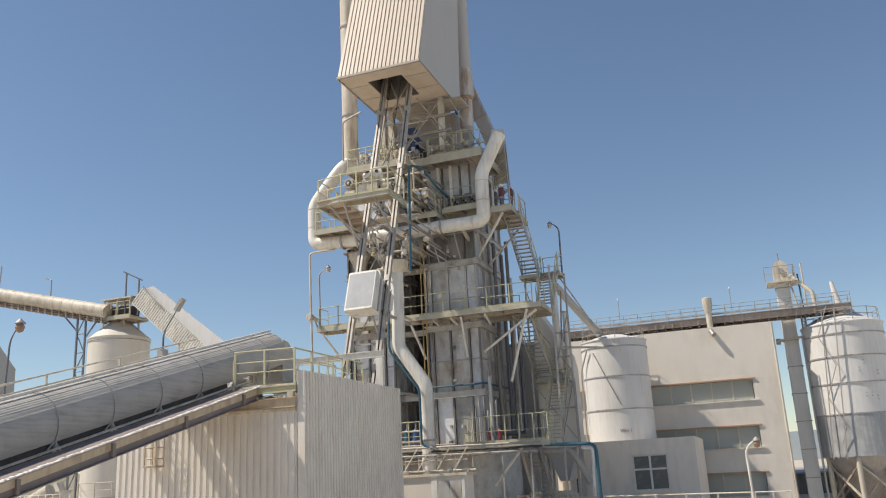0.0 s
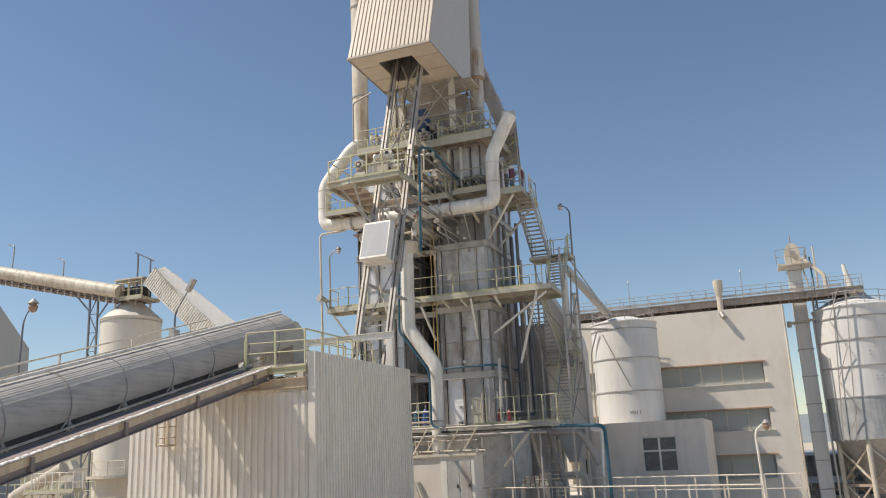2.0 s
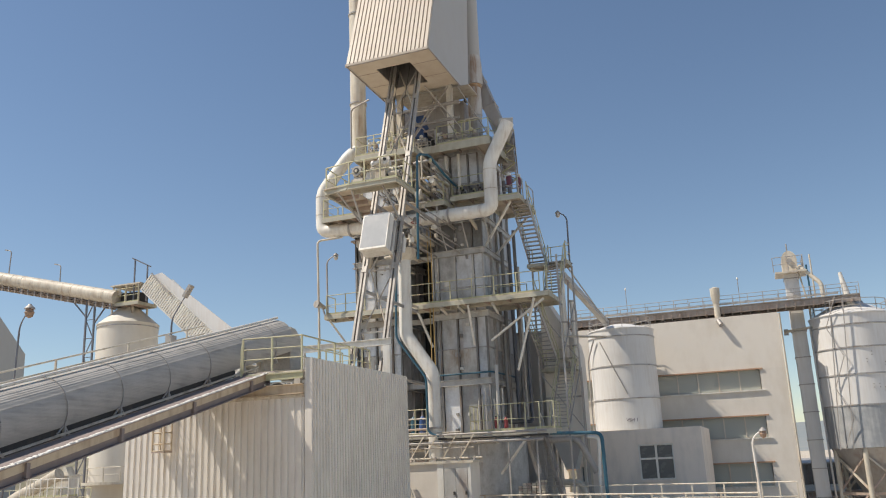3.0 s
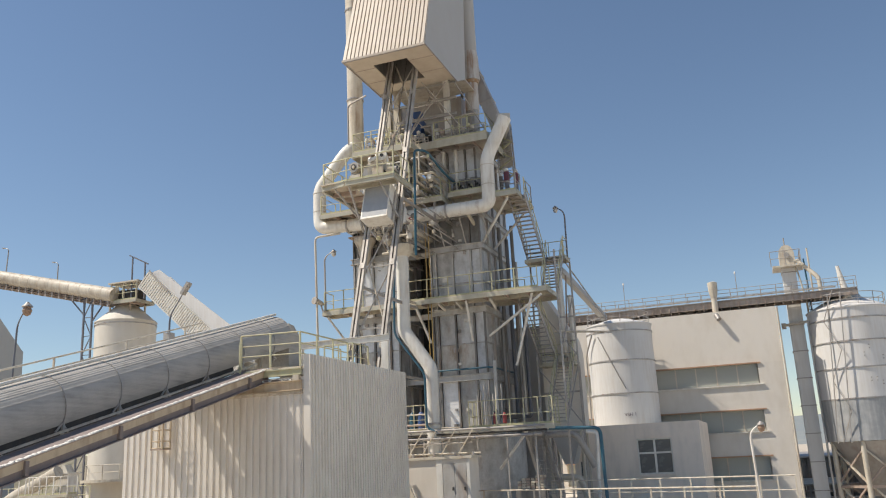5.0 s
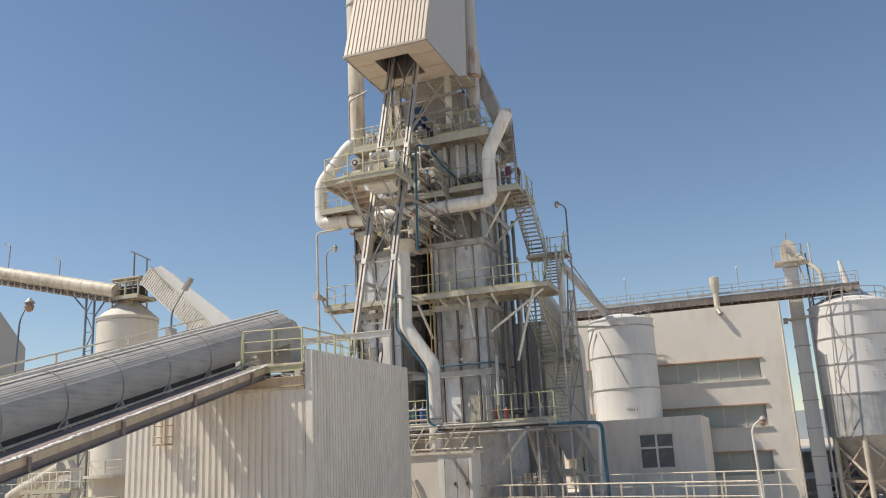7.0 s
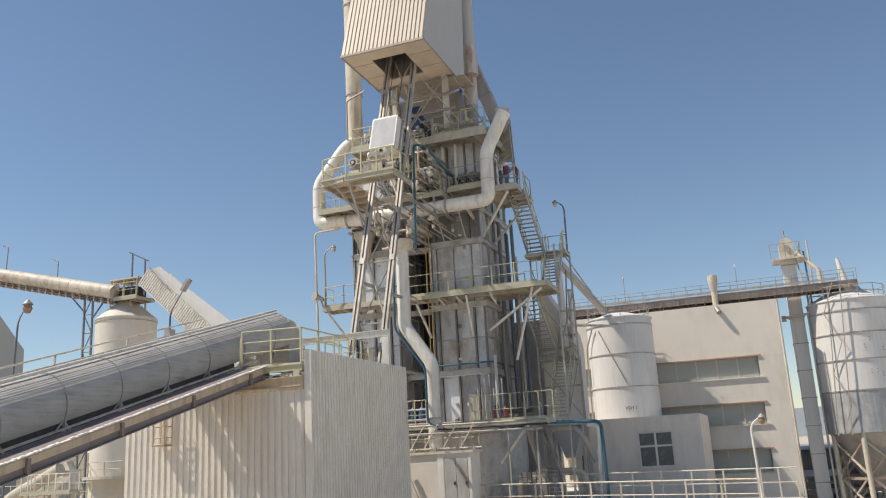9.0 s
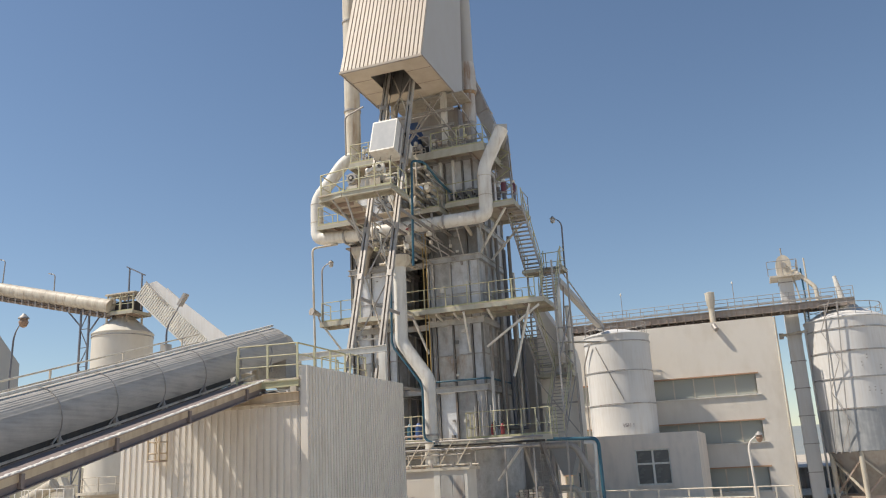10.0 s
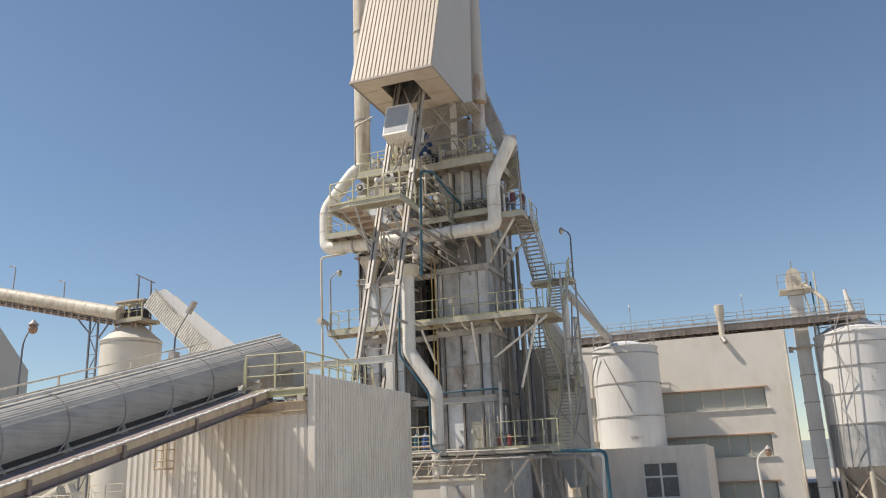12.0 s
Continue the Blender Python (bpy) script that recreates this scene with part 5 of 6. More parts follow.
    for k in range(34):
        x, y, zz = -18.5 + 4.0 * rg.random(), 37.6 + 3.0 * rg.random(), 10.9 + 2.1 * rg.random() + (2.4 if k % 2 else 0)
        m = rg.choice((M_CREAM, M_WHITE, M_RAIL, M_CREAM, M_YELLOW, M_FOOT))
        gd = thing("actuator", "small valve actuator on a bracket behind the track", "actuator", "actuators", at=(x, y, zz))
        w, h = 0.06 + 0.1 * rg.random(), 0.08 + 0.16 * rg.random()
        part("case", lathe(B(), [(w * 0.7, 0), (w, 0.02), (w, h), (w * 0.5, h + 0.06)], 12), m, gd)
        part("yoke", beam(B(), (0, 0, -0.02), (0, 42.5 - y, -0.02), 0.05, 0.05), M_RAIL, gd)
    # valve gear behind the track
    for k, (x, y, zz, rr) in enumerate(((-17.6, 39.6, 11.6, 0.36), (-16.2, 39.8, 12.0, 0.42), (-16.0, 40.0, 14.2, 0.3), (-17.3, 40.2, 14.6, 0.34), (-17.9, 40.0, 15.6, 0.3), (-15.2, 40.2, 14.9, 0.28), (-16.6, 40.3, 15.7, 0.26))):
        rr *= 0.62
        v = thing("valve", "cream flanged valve with a hand wheel", "valve", "valves", at=(x, y, zz))
        part("body", lathe(B(), [(rr * 0.5, -rr * 1.4), (rr, -rr * 0.7), (rr, rr * 0.5), (rr * 0.45, rr * 0.9), (rr * 0.4, rr * 1.6)], 18), M_CREAM, v)
        part("flange", tube(B(), ((0, -rr * 1.2, 0), (0, -rr * 1.05, 0)), rr * 0.9, 18), M_WHITE, v)
        part("stem", tube(B(), ((0, 0, rr * 1.5), (0, 0, rr * 2.4)), 0.04, 8), M_STEEL, v)
        part("hand_wheel", tube(B(), [(rr * 0.7 * math.cos(a), rr * 0.7 * math.sin(a), rr * 2.4) for a in [i * math.pi / 8 for i in range(17)]], 0.03, 6, False), M_RED if k % 3 == 1 else M_STEEL, v)
        part("branch", tube(B(), ((0, 0, 0), (0, 42.6 - y, 0)), rr * 0.5, 14), M_CREAM, v)
    rnd = random.Random(5)
    for k in range(16):
        x, y, zz = -18.4 + 3.4 * rnd.random(), 39.4 + 1.4 * rnd.random(), 10.4 + 5.6 * rnd.random()
        d = rnd.choice(((1.1, 0, 0), (0, 0, 1.4), (0, 0, 1.0)))
        pipe("gear_pipe", "short thin pipe among the valve gear", [(x, 42.4, zz), (x, y, zz), (x + d[0], y, zz + d[2]), (x + d[0], 42.4, zz + d[2])], 0.035 + 0.04 * rnd.random(), rnd.choice((M_CREAM, M_WHITE, M_STEEL, M_RAILPINK, M_YELLOW)), 0.12, 8, group="gear pipes", n=3)
    for a, b_ in (((-18.2, 40.2, 11.0), (-16.9, 40.2, 11.0)), ((-18.2, 40.3, 11.9), (-16.6, 40.3, 11.9)), ((-18.0, 40.0, 15.1), (-15.0, 40.0, 15.1))):
        pipe("thin_pipe", "thin pale steam pipe behind the track", [a, b_, Vector(b_) + Vector((0, 1.9, 0))], 0.07, M_CREAM, 0.15, 10, group="thin pipes")
    deck("gear_platform", "small railed steel platform behind the track", -21.9, -19.3, 40.0, 41.9, 13.7,
         [[(-21.85, 41.8), (-21.85, 40.05), (-19.4, 40.05)]], depth=0.2)


def front_pipes():
    c = pipe("charge_chute", "white box-headed chute pipe bending down before the kiln",
             [(-16.75, 39.5, 10.75), (-16.78, 39.5, 6.55), (-15.38, 39.5, 4.5), (-15.4, 39.5, 1.6), (-15.4, 39.5, -0.4)], 0.34, M_WHITE, 0.25, 20)
    part("collar", tube(B(), ((-16.75, 39.5, 10.5), (-16.75, 39.5, 10.75), (-16.75, 39.5, 11.1)), [0.36, 0.62, 0.62], 20), M_CREAM, c)
    part("flange", tube(B(), ((-15.4, 39.5, 1.7), (-15.4, 39.5, 1.8)), 0.42, 20), M_BAND, c)
    part("strut", beam(B(), (-16.75, 39.8, 8.25), (-16.75, 41.15, 8.25), 0.12, 0.12), M_CREAM, c)
    pipe("blue_pipe", "thin dark blue painted pipe along the chute", [(-17.0, 39.0, 11.2), (-17.12, 39.0, 6.35), (-15.55, 39.0, 4.2), (-15.55, 39.0, 1.5), (-15.0, 39.0, 1.35)], 0.06, M_BLUE, 0.3, 10, group="blue pipes")
    pipe("blue_pipe", "dark blue painted pipe arching to the kiln", [(-15.35, 38.0, 10.1), (-15.2, 38.0, 15.75), (-14.75, 38.6, 15.8), (-14.45, 40.0, 15.1), (-14.4, 42.4, 14.9)], 0.065, M_BLUE, 0.25, 10, group="blue pipes")
    pipe("blue_pipe", "dark blue painted pipe dropping beside the house", [(-9.9, 41.0, 1.25), (-7.4, 41.0, 1.15), (-7.35, 41.0, -2.6)], 0.085, M_BLUE, 0.35, 10, group="blue pipes")
    for x in (-16.12, -15.93):
        pipe("ochre_pipe", "slim ochre painted riser pipe", [(x, 41.35, 4.8), (x, 41.35, 12.7)], 0.026, M_OCHRE, group="ochre pipes")
    # dark vertical pipes between kiln and stair
    for x, y, zt, m in ((-12.95, 45.0, 12.9, M_FOOT), (-12.6, 45.3, 12.2, M_POLE), (-12.2, 45.0, 12.9, M_FOOT), (-12.4, 46.2, 11.0, M_WHITE), (-12.75, 43.8, 7.2, M_FOOT), (-12.0, 45.8, 8.6, M_POLE)):
        pipe("riser", "dark vertical riser pipe beside the kiln", [(-13.3, y, 2.1), (x, y, 2.1), (x, y, zt)], 0.1, m, 0.15, group="risers", seg=10)
    pipe("drain_pole", "slim pale pipe with a bent top beside the platform", [(-22.2, 40.5, -5), (-22.5, 40.5, 12.6), (-21.1, 40.9, 12.75)], 0.06, M_CREAM, 0.25, 10)
    h = thing("siren", "cream horn siren on the platform corner", "siren", at=(-22.45, 40.7, 8.85))
    part("horn", tube(B(), ((0, 0.5, 0), (0, 0, 0.05), (-0.1, -0.3, 0.1)), [0.1, 0.15, 0.22], 16), M_RAIL, h)
    part("bracket", beam(B(), (0, 0.3, -0.1), (0.05, 0.5, -0.5), 0.06, 0.06), M_STEEL, h)
    # pipe rack and cabin at the foot
    r = thing("pipe_rack", "low pipe rack with pale pipes before the kiln", "pipe rack")
    for y, z, rr, m, xe in ((39.0, 1.4, 0.06, M_STEEL, -9.6), (39.1, 1.02, 0.075, M_STEEL, -9.8), (38.9, 0.8, 0.03, M_RAIL, -13.2), (39.2, 0.3, 0.05, M_CREAM, -12.9), (39.3, 1.22, 0.05, M_DARK, -9.6), (39.25, 1.55, 0.03, M_CREAM, -13.9)):
        part("pipe_run", tube(B(), ((-17.6, y, z), (xe, y, z - 0.06)), rr, 10), m, r)
    for x in (-16.6, -15.9, -14.9, -14.0, -13.1, -11.6, -10.2):
        part("frame_post", beam(B(), (x, 39.4, -2.6 if x > -13 else 0.14), (x, 39.4, 1.5), 0.07, 0.07), M_RAIL if x < -13 else M_STEEL, r)
        part("cross_arm", beam(B(), (x, 38.75, 0.95), (x, 39.4, 0.95), 0.06, 0.06), M_STEEL, r)
    for x in (-16.5, -15.8, -14.8, -13.9):
        part("diagonal", beam(B(), (x, 38.85, 0.25), (x + 0.75, 38.85, 1.35), 0.05, 0.05), M_CREAM, r)
    for x in (-16.3, -15.2, -14.1, -13.2):
        part("hanger", beam(B(), (x, 38.9, 0.14), (x, 38.9, 0.34), 0.1, 0.1), M_STEEL, r)
    k = thing("switch_cabin", "cream sheet switch cabin with grey double doors", "cabin")
    part("wall", box(B(), -16.5, -12.95, 37.6, 38.9, -2.6, 0.02), M_FACADE, k)
    part("roof", box(B(), -16.6, -12.8, 37.5, 39.0, 0.02, 0.14), M_CREAM, k)
    part("corner_post", box(B(), -14.6, -14.3, 37.56, 37.598, -2.6, 0.02), M_WHITE, k)
    part("corner_post", box(B(), -13.1, -12.95, 37.56, 37.598, -2.6, 0.02), M_WHITE, k)
    for x in (-14.26, -13.68):
        dd = part("door", box(B(), x, x + 0.56, 37.55, 37.595, -2.5, -0.2), M_BANDPALE, k)
        part("door_handle", box(B(), x + 0.44, x + 0.52, 37.5, 37.549, -1.4, -1.25), M_DARK, dd)
    b = beam(B(), (-16.3, 37.3, -0.3), (-15.0, 37.3, -3.4), 0.12, 0.2)
    solid("raking_prop", b, M_CREAM, "cream raking steel prop beside the cabin", "prop")
    # dark plant behind the stair and thin pipes on the kiln corner
    fh = thing("filter_house", "dark grey sheet filter house behind the kiln", "housing")
    for k in range(2):
        part("wall_panel", box(B(), -14.4 + k * 1.38, -13.06 + k * 1.38, 49.0, 49.1, -2.6, 7.4), M_HOODSIDE, fh)
    part("body", box(B(), -14.4, -11.65, 49.11, 51.0, -2.6, 7.35), M_HOODSIDE, fh)
    part("roof_edge", box(B(), -14.5, -11.6, 48.9, 51.1, 7.4, 7.55), M_BAND, fh)
    for k in range(7):
        x = -13.9 + k * 0.22
        pipe("manifold_pipe", "thin grey manifold pipe on the kiln foot", [(x, 42.2 - 0.08 * (k % 3), 1.55), (x, 42.2 - 0.08 * (k % 3), 3.2 + 0.25 * (k % 4))], 0.04, M_STEEL if k % 2 else M_HOODSIDE, seg=8, group="manifold pipes")
    pipe("level_manifold", "level grey gas pipe round the kiln", [(-16.6, 42.05, 4.6), (-13.0, 42.05, 4.6), (-12.9, 46.0, 4.6)], 0.05, M_BLUE, 0.25, 10)
    pipe("post_pipe", "grey vertical pipe before the kiln corner", [(-12.75, 41.9, 1.5), (-12.75, 41.9, 4.9)], 0.09, M_HOODSIDE, seg=10)
    for k, x in enumerate((-17.75, -17.25)):
        tk = thing("blue_tank", "small dark blue tank between the kiln shafts", "tank", "blue tanks", at=(x, 42.5, 1.5))
        part("drum", lathe(B(), [(0.18, 0), (0.2, 0.04), (0.2, 0.9), (0.08, 1.05)], 16), M_BLUEBRIGHT if k else M_BLUE, tk)
        part("neck", tube(B(), ((0, 0, 1.04), (0, 0, 1.3)), 0.04, 8), M_STEEL, tk)
    for k in range(5):
        z = 0.2 + k * 0.55
        pipe("low_pipe", "level rusty pipe between the kiln shafts", [(-18.25, 42.35, z), (-16.3, 42.35, z)], 0.05 + 0.02 * (k % 2), (M_RAILPINK, M_CREAM, M_STEEL)[k % 3], seg=8, group="low pipes")
    # fire extinguishers
    for x in (-12.66, -12.15):
        e = thing("fire_extinguisher", "red fire extinguisher hung on the platform rail", "extinguisher", "extinguishers", at=(x, 41.08, 1.62))
        part("cylinder", lathe(B(), [(0.08, 0), (0.1, 0.05), (0.1, 0.45), (0.04, 0.55)], 14), M_RED, e)
        part("valve_head", box(B(), -0.05, 0.05, -0.03, 0.03, 0.55, 0.63), M_DARK, e)
        part("hose", tube(B(), rounded([(0.04, 0, 0.72), (0.17, 0, 0.65), (0.16, 0, 0.2)], 0.08), 0.015, 6), M_DARK, e)
    # pale blocks stand in for sunlit ground seen under the stair
    bs = thing("sunlit_ground_blocks", "pale blocks standing in for sunlit ground beside the kiln foot", "brick stack", at=(-11.2, 41.9, -2.6))
    rb = random.Random(11)
    part("pallet", box(B(), -0.75, 0.75, -0.35, 0.35, 0.0, 0.9), M_FOOT, bs, "dark steel trestle")
    for row in range(6):
        for col in range(6):
            if row > 3 and rb.random() < 0.35:
                continue
            bx_, bz_ = -0.7 + col * 0.235 + 0.03 * rb.random(), 0.9 + row * 0.125
            by_ = -0.3 + 0.05 * rb.random()
            part("brick", box(B(), bx_, bx_ + 0.19, by_, by_ + 0.5, bz_, bz_ + 0.1), M_CREAM if rb.random() < 0.6 else M_RAILPINK, bs)
    # pipes between kiln foot and house
    pipe("waste_pipe", "fat pale pipe elbow between kiln and house", [(-10.9, 44.0, 1.0), (-9.2, 44.0, 0.98), (-8.75, 44.0, 0.1), (-8.35, 44.0, -0.75)], 0.16, M_RAIL, 0.4, 18)
    pipe("down_pipe", "white down pipe beside the blue pipe", [(-8.6, 43.6, 1.05), (-8.05, 43.6, 1.0), (-8.12, 43.6, -0.5), (-8.2, 43.6, -2.6)], 0.09, M_WHITE, 0.25, 12)
    pipe("waste_pipe", "fat pale pipe elbow between kiln and house", [(-10.6, 45.0, -1.2), (-9.4, 45.0, -1.2), (-9.0, 45.0, -2.6)], 0.16, M_CREAM, 0.4, 16)
    f = thing("filter_hopper", "grey steel dust hopper beside the stair", "hopper")
    part("casing", prism(B(), [(-11.6, 9.2), (-11.3, 9.2), (-9.7, 6.5), (-9.55, 5.7), (-9.55, 1.2), (-11.6, 1.2)], "y", 47.6, 49.6), M_FACADE, f, "beige plated casing with a sloping shoulder")
    part("outlet", prism(B(), [(-11.5, 1.19), (-9.7, 1.19), (-10.3, -0.6), (-10.8, -0.6)], "y", 47.9, 49.1), M_HOODSIDE, f)
    for z in (1.4, 3.4, 5.6):
        part("frame_strip", box(B(), -11.6, -9.5, 47.54, 47.6, z - 0.05, z + 0.05), M_BAND, f)
    for x in (-11.5, -9.7):
        for y in (47.7, 49.5):
            part("leg", beam(B(), (x, y, -2.6), (x, y, 1.19), 0.12, 0.12), M_CREAM, f)
    for x, zt, rr in ((-10.15, 10.2, 0.2), (-9.62, 8.9, 0.13)):
        t = thing("dust_pipe", "white vertical dust pipe beside the stair", "pipe", "dust pipes")
        part("pipe_run", tube(B(), ((x, 47.35, 5.6), (x, 47.35, zt)), rr, 14), M_WHITE, t)
        for z in (6.2, 7.6, zt - 0.1):
            part("clamp", tube(B(), ((x, 47.35, z), (x, 47.35, z + 0.1)), rr + 0.04, 14), M_STEEL, t)
        part("elbow", tube(B(), ((x, 47.35, 5.65), (x, 47.65, 5.5)), rr, 12), M_WHITE, t)
    b = thing("silo_feed", "grey trough chute sloping down to the silo", "chute")
    part("trough", beam(B(), (-10.15, 48.0, 10.6), (-9.0, 55.2, 8.6), 0.34, 0.34), M_HOODSIDE, b)
    part("ladder_rail", beam(B(), (-9.7, 47.4, 10.9), (-8.8, 54.9, 8.4), 0.06, 0.06), M_STEEL, b)
    part("post", beam(B(), (-10.1, 47.45, 4.7), (-9.9, 48.2, 10.3), 0.08, 0.08), M_RAILPINK, b)
    part("level_pipe", tube(B(), ((-10.4, 46.4, 6.75), (-7.7, 46.6, 6.5)), 0.06, 8), M_CREAM, b)


def silo_shadow_line():
    # Thin dark tube stands in for a slanting cast shadow on the silo.
    c = thing("silo_shadow_line", "thin dark tube standing in for a shadow slanting down the silo shell", "cable")
    line = []
    for k in range(13):
        u = k / 12
        x, z = -9.46 + 1.55 * u, 7.3 - 3.5 * u
        y = 56.5 - math.sqrt(2.15 ** 2 - (x + 8.35) ** 2) - 0.045
        line.append((x, y, z))
    part("cable_run", tube(B(), line, 0.035, 6), M_STEEL, c)
    e = thing("fire_extinguisher", "red fire extinguisher on the upper platform rail", "extinguisher", "extinguishers", at=(-11.5, 43.3, 13.4))
    part("cylinder", lathe(B(), [(0.09, 0.25), (0.11, 0.3), (0.11, 0.75), (0.04, 0.87)], 14), M_RED, e)
    part("valve_head", box(B(), -0.05, 0.05, -0.03, 0.03, 0.87, 0.95), M_DARK, e)
    part("stand", box(B(), -0.03, 0.03, -0.03, 0.03, 0.0, 0.26), M_STEEL, e)


def yard_lamps():
    lamp("yard_lamp", "bent-arm yard lamp on the stair landing", (-9.12, 45.3, 10.6), (-9.08, 45.3, 13.4), (-0.5, 0, 0.3), M_POLE)
    lamp("yard_lamp", "bent-arm yard lamp on the platform corner", (-22.25, 41.2, 8.4), (-22.3, 41.2, 11.6), (0.6, 0, 0.25), M_STEEL)
    lamp("yard_lamp", "tall grey yard lamp with a round head", (-33.2, 30, -5), (-32.9, 30, 7.3), (0.55, 0, 0.85), M_POLE)
    lamp("yard_lamp", "tall grey yard lamp with a flat flood head", (-25.65, 32, -5), (-25.6, 32, 7.2), (0.75, 0, 1.05), M_POLE, "flood")
    lamp("yard_lamp", "white yard lamp with a round rusty head", (-0.5, 36, -2.6), (-0.58, 36, 0.5), (0.45, 0, 0.28), M_WHITE)
    lamp("yard_lamp", "thin lamp on the far tube conveyor", (-56.5, 50, 16.62), (-56.4, 50, 18.6), (-0.45, 0, 0.1), M_STEEL, "small")
    lamp("yard_lamp", "thin lamp on the far tube conveyor", (-51.0, 50, 15.3), (-51.0, 50, 16.7), (-0.4, 0, 0.1), M_STEEL, "small")


def right_details():
    # lettering on the silo shell
    cu = bpy.data.curves.new("letters", "FONT")
    cu.body, cu.size, cu.extrude, cu.align_x = "VSH 1", 0.3, 0.004, "CENTER"
    tmp = bpy.data.objects.new("letters", cu)
    me = bpy.data.meshes.new_from_object(tmp)
    bpy.data.objects.remove(tmp)
    a = math.radians(-75)
    for v in me.vertices:
        t = a + v.co.x / 2.165
        v.co = ((2.165 - v.co.z) * math.cos(t), (2.165 - v.co.z) * math.sin(t), v.co.y)
    me.materials.append(M_LETTER)
    sg = new("silo_lettering", me)
    sg.location = (-8.35, 56.5, 2.1)
    tagged(sg, "small dark painted letters on the silo shell", "lettering")
    for cx, cy, r, z in ((-8.35, 56.5, 2.05, 8.1), (5.42, 54.0, 2.1, 7.35)):
        rl = thing("silo_railing", "thin grey railing round a silo roof", "railing", "silo railings")
        pts = [(cx + r * math.cos(t), cy + r * math.sin(t), z) for t in [i * math.pi / 7 for i in range(15)]]
        for i in range(14):
            part("post", beam(B(), pts[i], Vector(pts[i]) + Vector((0, 0, 0.8)), 0.035, 0.035), M_STEEL, rl)
        for hh in (0.8, 0.42):
            part("hoop", tube(B(), [Vector(p) + Vector((0, 0, hh)) for p in pts], 0.022, 6), M_STEEL, rl)
    pipe("silo_pipe", "slim grey pipe running down the silo side", [(-9.85, 54.7, 7.5), (-10.45, 55.3, 6.2), (-10.5, 55.5, 1.5)], 0.05, M_STEEL, 0.4, 8, group="silo pipes")
    pipe("silo_pipe", "slim grey pipe running down the silo side", [(3.2, 53.4, 6.9), (3.2, 53.4, -4.3)], 0.06, M_HOODSIDE, 0.4, 10, group="silo pipes")
    # chimneys on the roof walkway
    ch = thing("roof_vent", "cream bulged roof vent pipe", "vent")
    part("pipe_run", lathe(B(), [(0.2, 8.6), (0.2, 10.0), (0.26, 10.25), (0.32, 10.65), (0.33, 11.13), (0.15, 11.2)], 20, -2.14, 60.6), M_CREAM, ch)
    part("outlet", tube(B(), ((-2.12, 60.0, 8.75), (-1.95, 59.75, 8.4)), 0.17, 14), M_STEEL, ch)
    scale_from_eye(ch, 0.988)
    for x, zt in ((-8.25, 11.6), (-0.55, 11.5)):
        an = thing("roof_lamp", "thin pole lamp on the roof walkway", "lamp", "roof lamps")
        part("pole", tube(B(), ((x, 60.3, 9.73), (x, 60.3, zt)), 0.022, 6), M_STEEL, an)
        part("head", lathe(B(), [(0.02, zt), (0.06, zt + 0.05), (0.05, zt + 0.16), (0.02, zt + 0.2)], 12, x, 60.3), M_WHITE, an)
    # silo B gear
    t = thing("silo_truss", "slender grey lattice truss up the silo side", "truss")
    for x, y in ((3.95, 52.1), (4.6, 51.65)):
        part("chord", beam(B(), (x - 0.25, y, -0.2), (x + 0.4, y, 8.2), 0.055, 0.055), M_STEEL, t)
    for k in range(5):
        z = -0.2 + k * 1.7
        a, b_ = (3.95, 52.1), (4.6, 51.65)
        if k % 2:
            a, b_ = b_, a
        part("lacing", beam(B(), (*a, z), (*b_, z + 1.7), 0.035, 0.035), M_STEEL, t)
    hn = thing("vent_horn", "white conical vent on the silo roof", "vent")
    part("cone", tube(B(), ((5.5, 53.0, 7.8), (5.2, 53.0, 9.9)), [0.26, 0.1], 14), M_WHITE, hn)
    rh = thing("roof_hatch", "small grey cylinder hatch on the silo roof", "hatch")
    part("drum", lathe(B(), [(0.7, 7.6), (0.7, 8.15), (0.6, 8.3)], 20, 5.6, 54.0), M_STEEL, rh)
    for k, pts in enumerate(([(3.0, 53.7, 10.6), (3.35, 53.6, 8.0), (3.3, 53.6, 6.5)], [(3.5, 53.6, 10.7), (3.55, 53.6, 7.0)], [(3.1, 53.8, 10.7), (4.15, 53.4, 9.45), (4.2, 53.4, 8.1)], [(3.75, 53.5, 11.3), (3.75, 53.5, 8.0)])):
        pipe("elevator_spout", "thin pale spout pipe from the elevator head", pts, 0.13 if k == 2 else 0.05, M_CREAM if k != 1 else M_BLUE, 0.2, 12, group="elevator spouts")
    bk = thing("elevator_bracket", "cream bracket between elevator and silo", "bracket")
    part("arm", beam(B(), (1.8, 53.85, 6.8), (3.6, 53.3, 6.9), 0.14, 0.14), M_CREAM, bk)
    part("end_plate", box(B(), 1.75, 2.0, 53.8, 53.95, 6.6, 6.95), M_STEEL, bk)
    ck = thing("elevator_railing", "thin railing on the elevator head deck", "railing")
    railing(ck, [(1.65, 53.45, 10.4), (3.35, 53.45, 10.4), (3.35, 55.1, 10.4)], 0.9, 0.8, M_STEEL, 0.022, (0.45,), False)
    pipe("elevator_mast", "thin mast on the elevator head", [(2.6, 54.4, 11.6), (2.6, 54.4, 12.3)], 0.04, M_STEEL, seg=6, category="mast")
    # elevator and legged silo, pushed out along the view to stand beside the hall
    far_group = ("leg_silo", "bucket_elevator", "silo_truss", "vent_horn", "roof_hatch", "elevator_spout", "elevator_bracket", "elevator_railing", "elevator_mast")
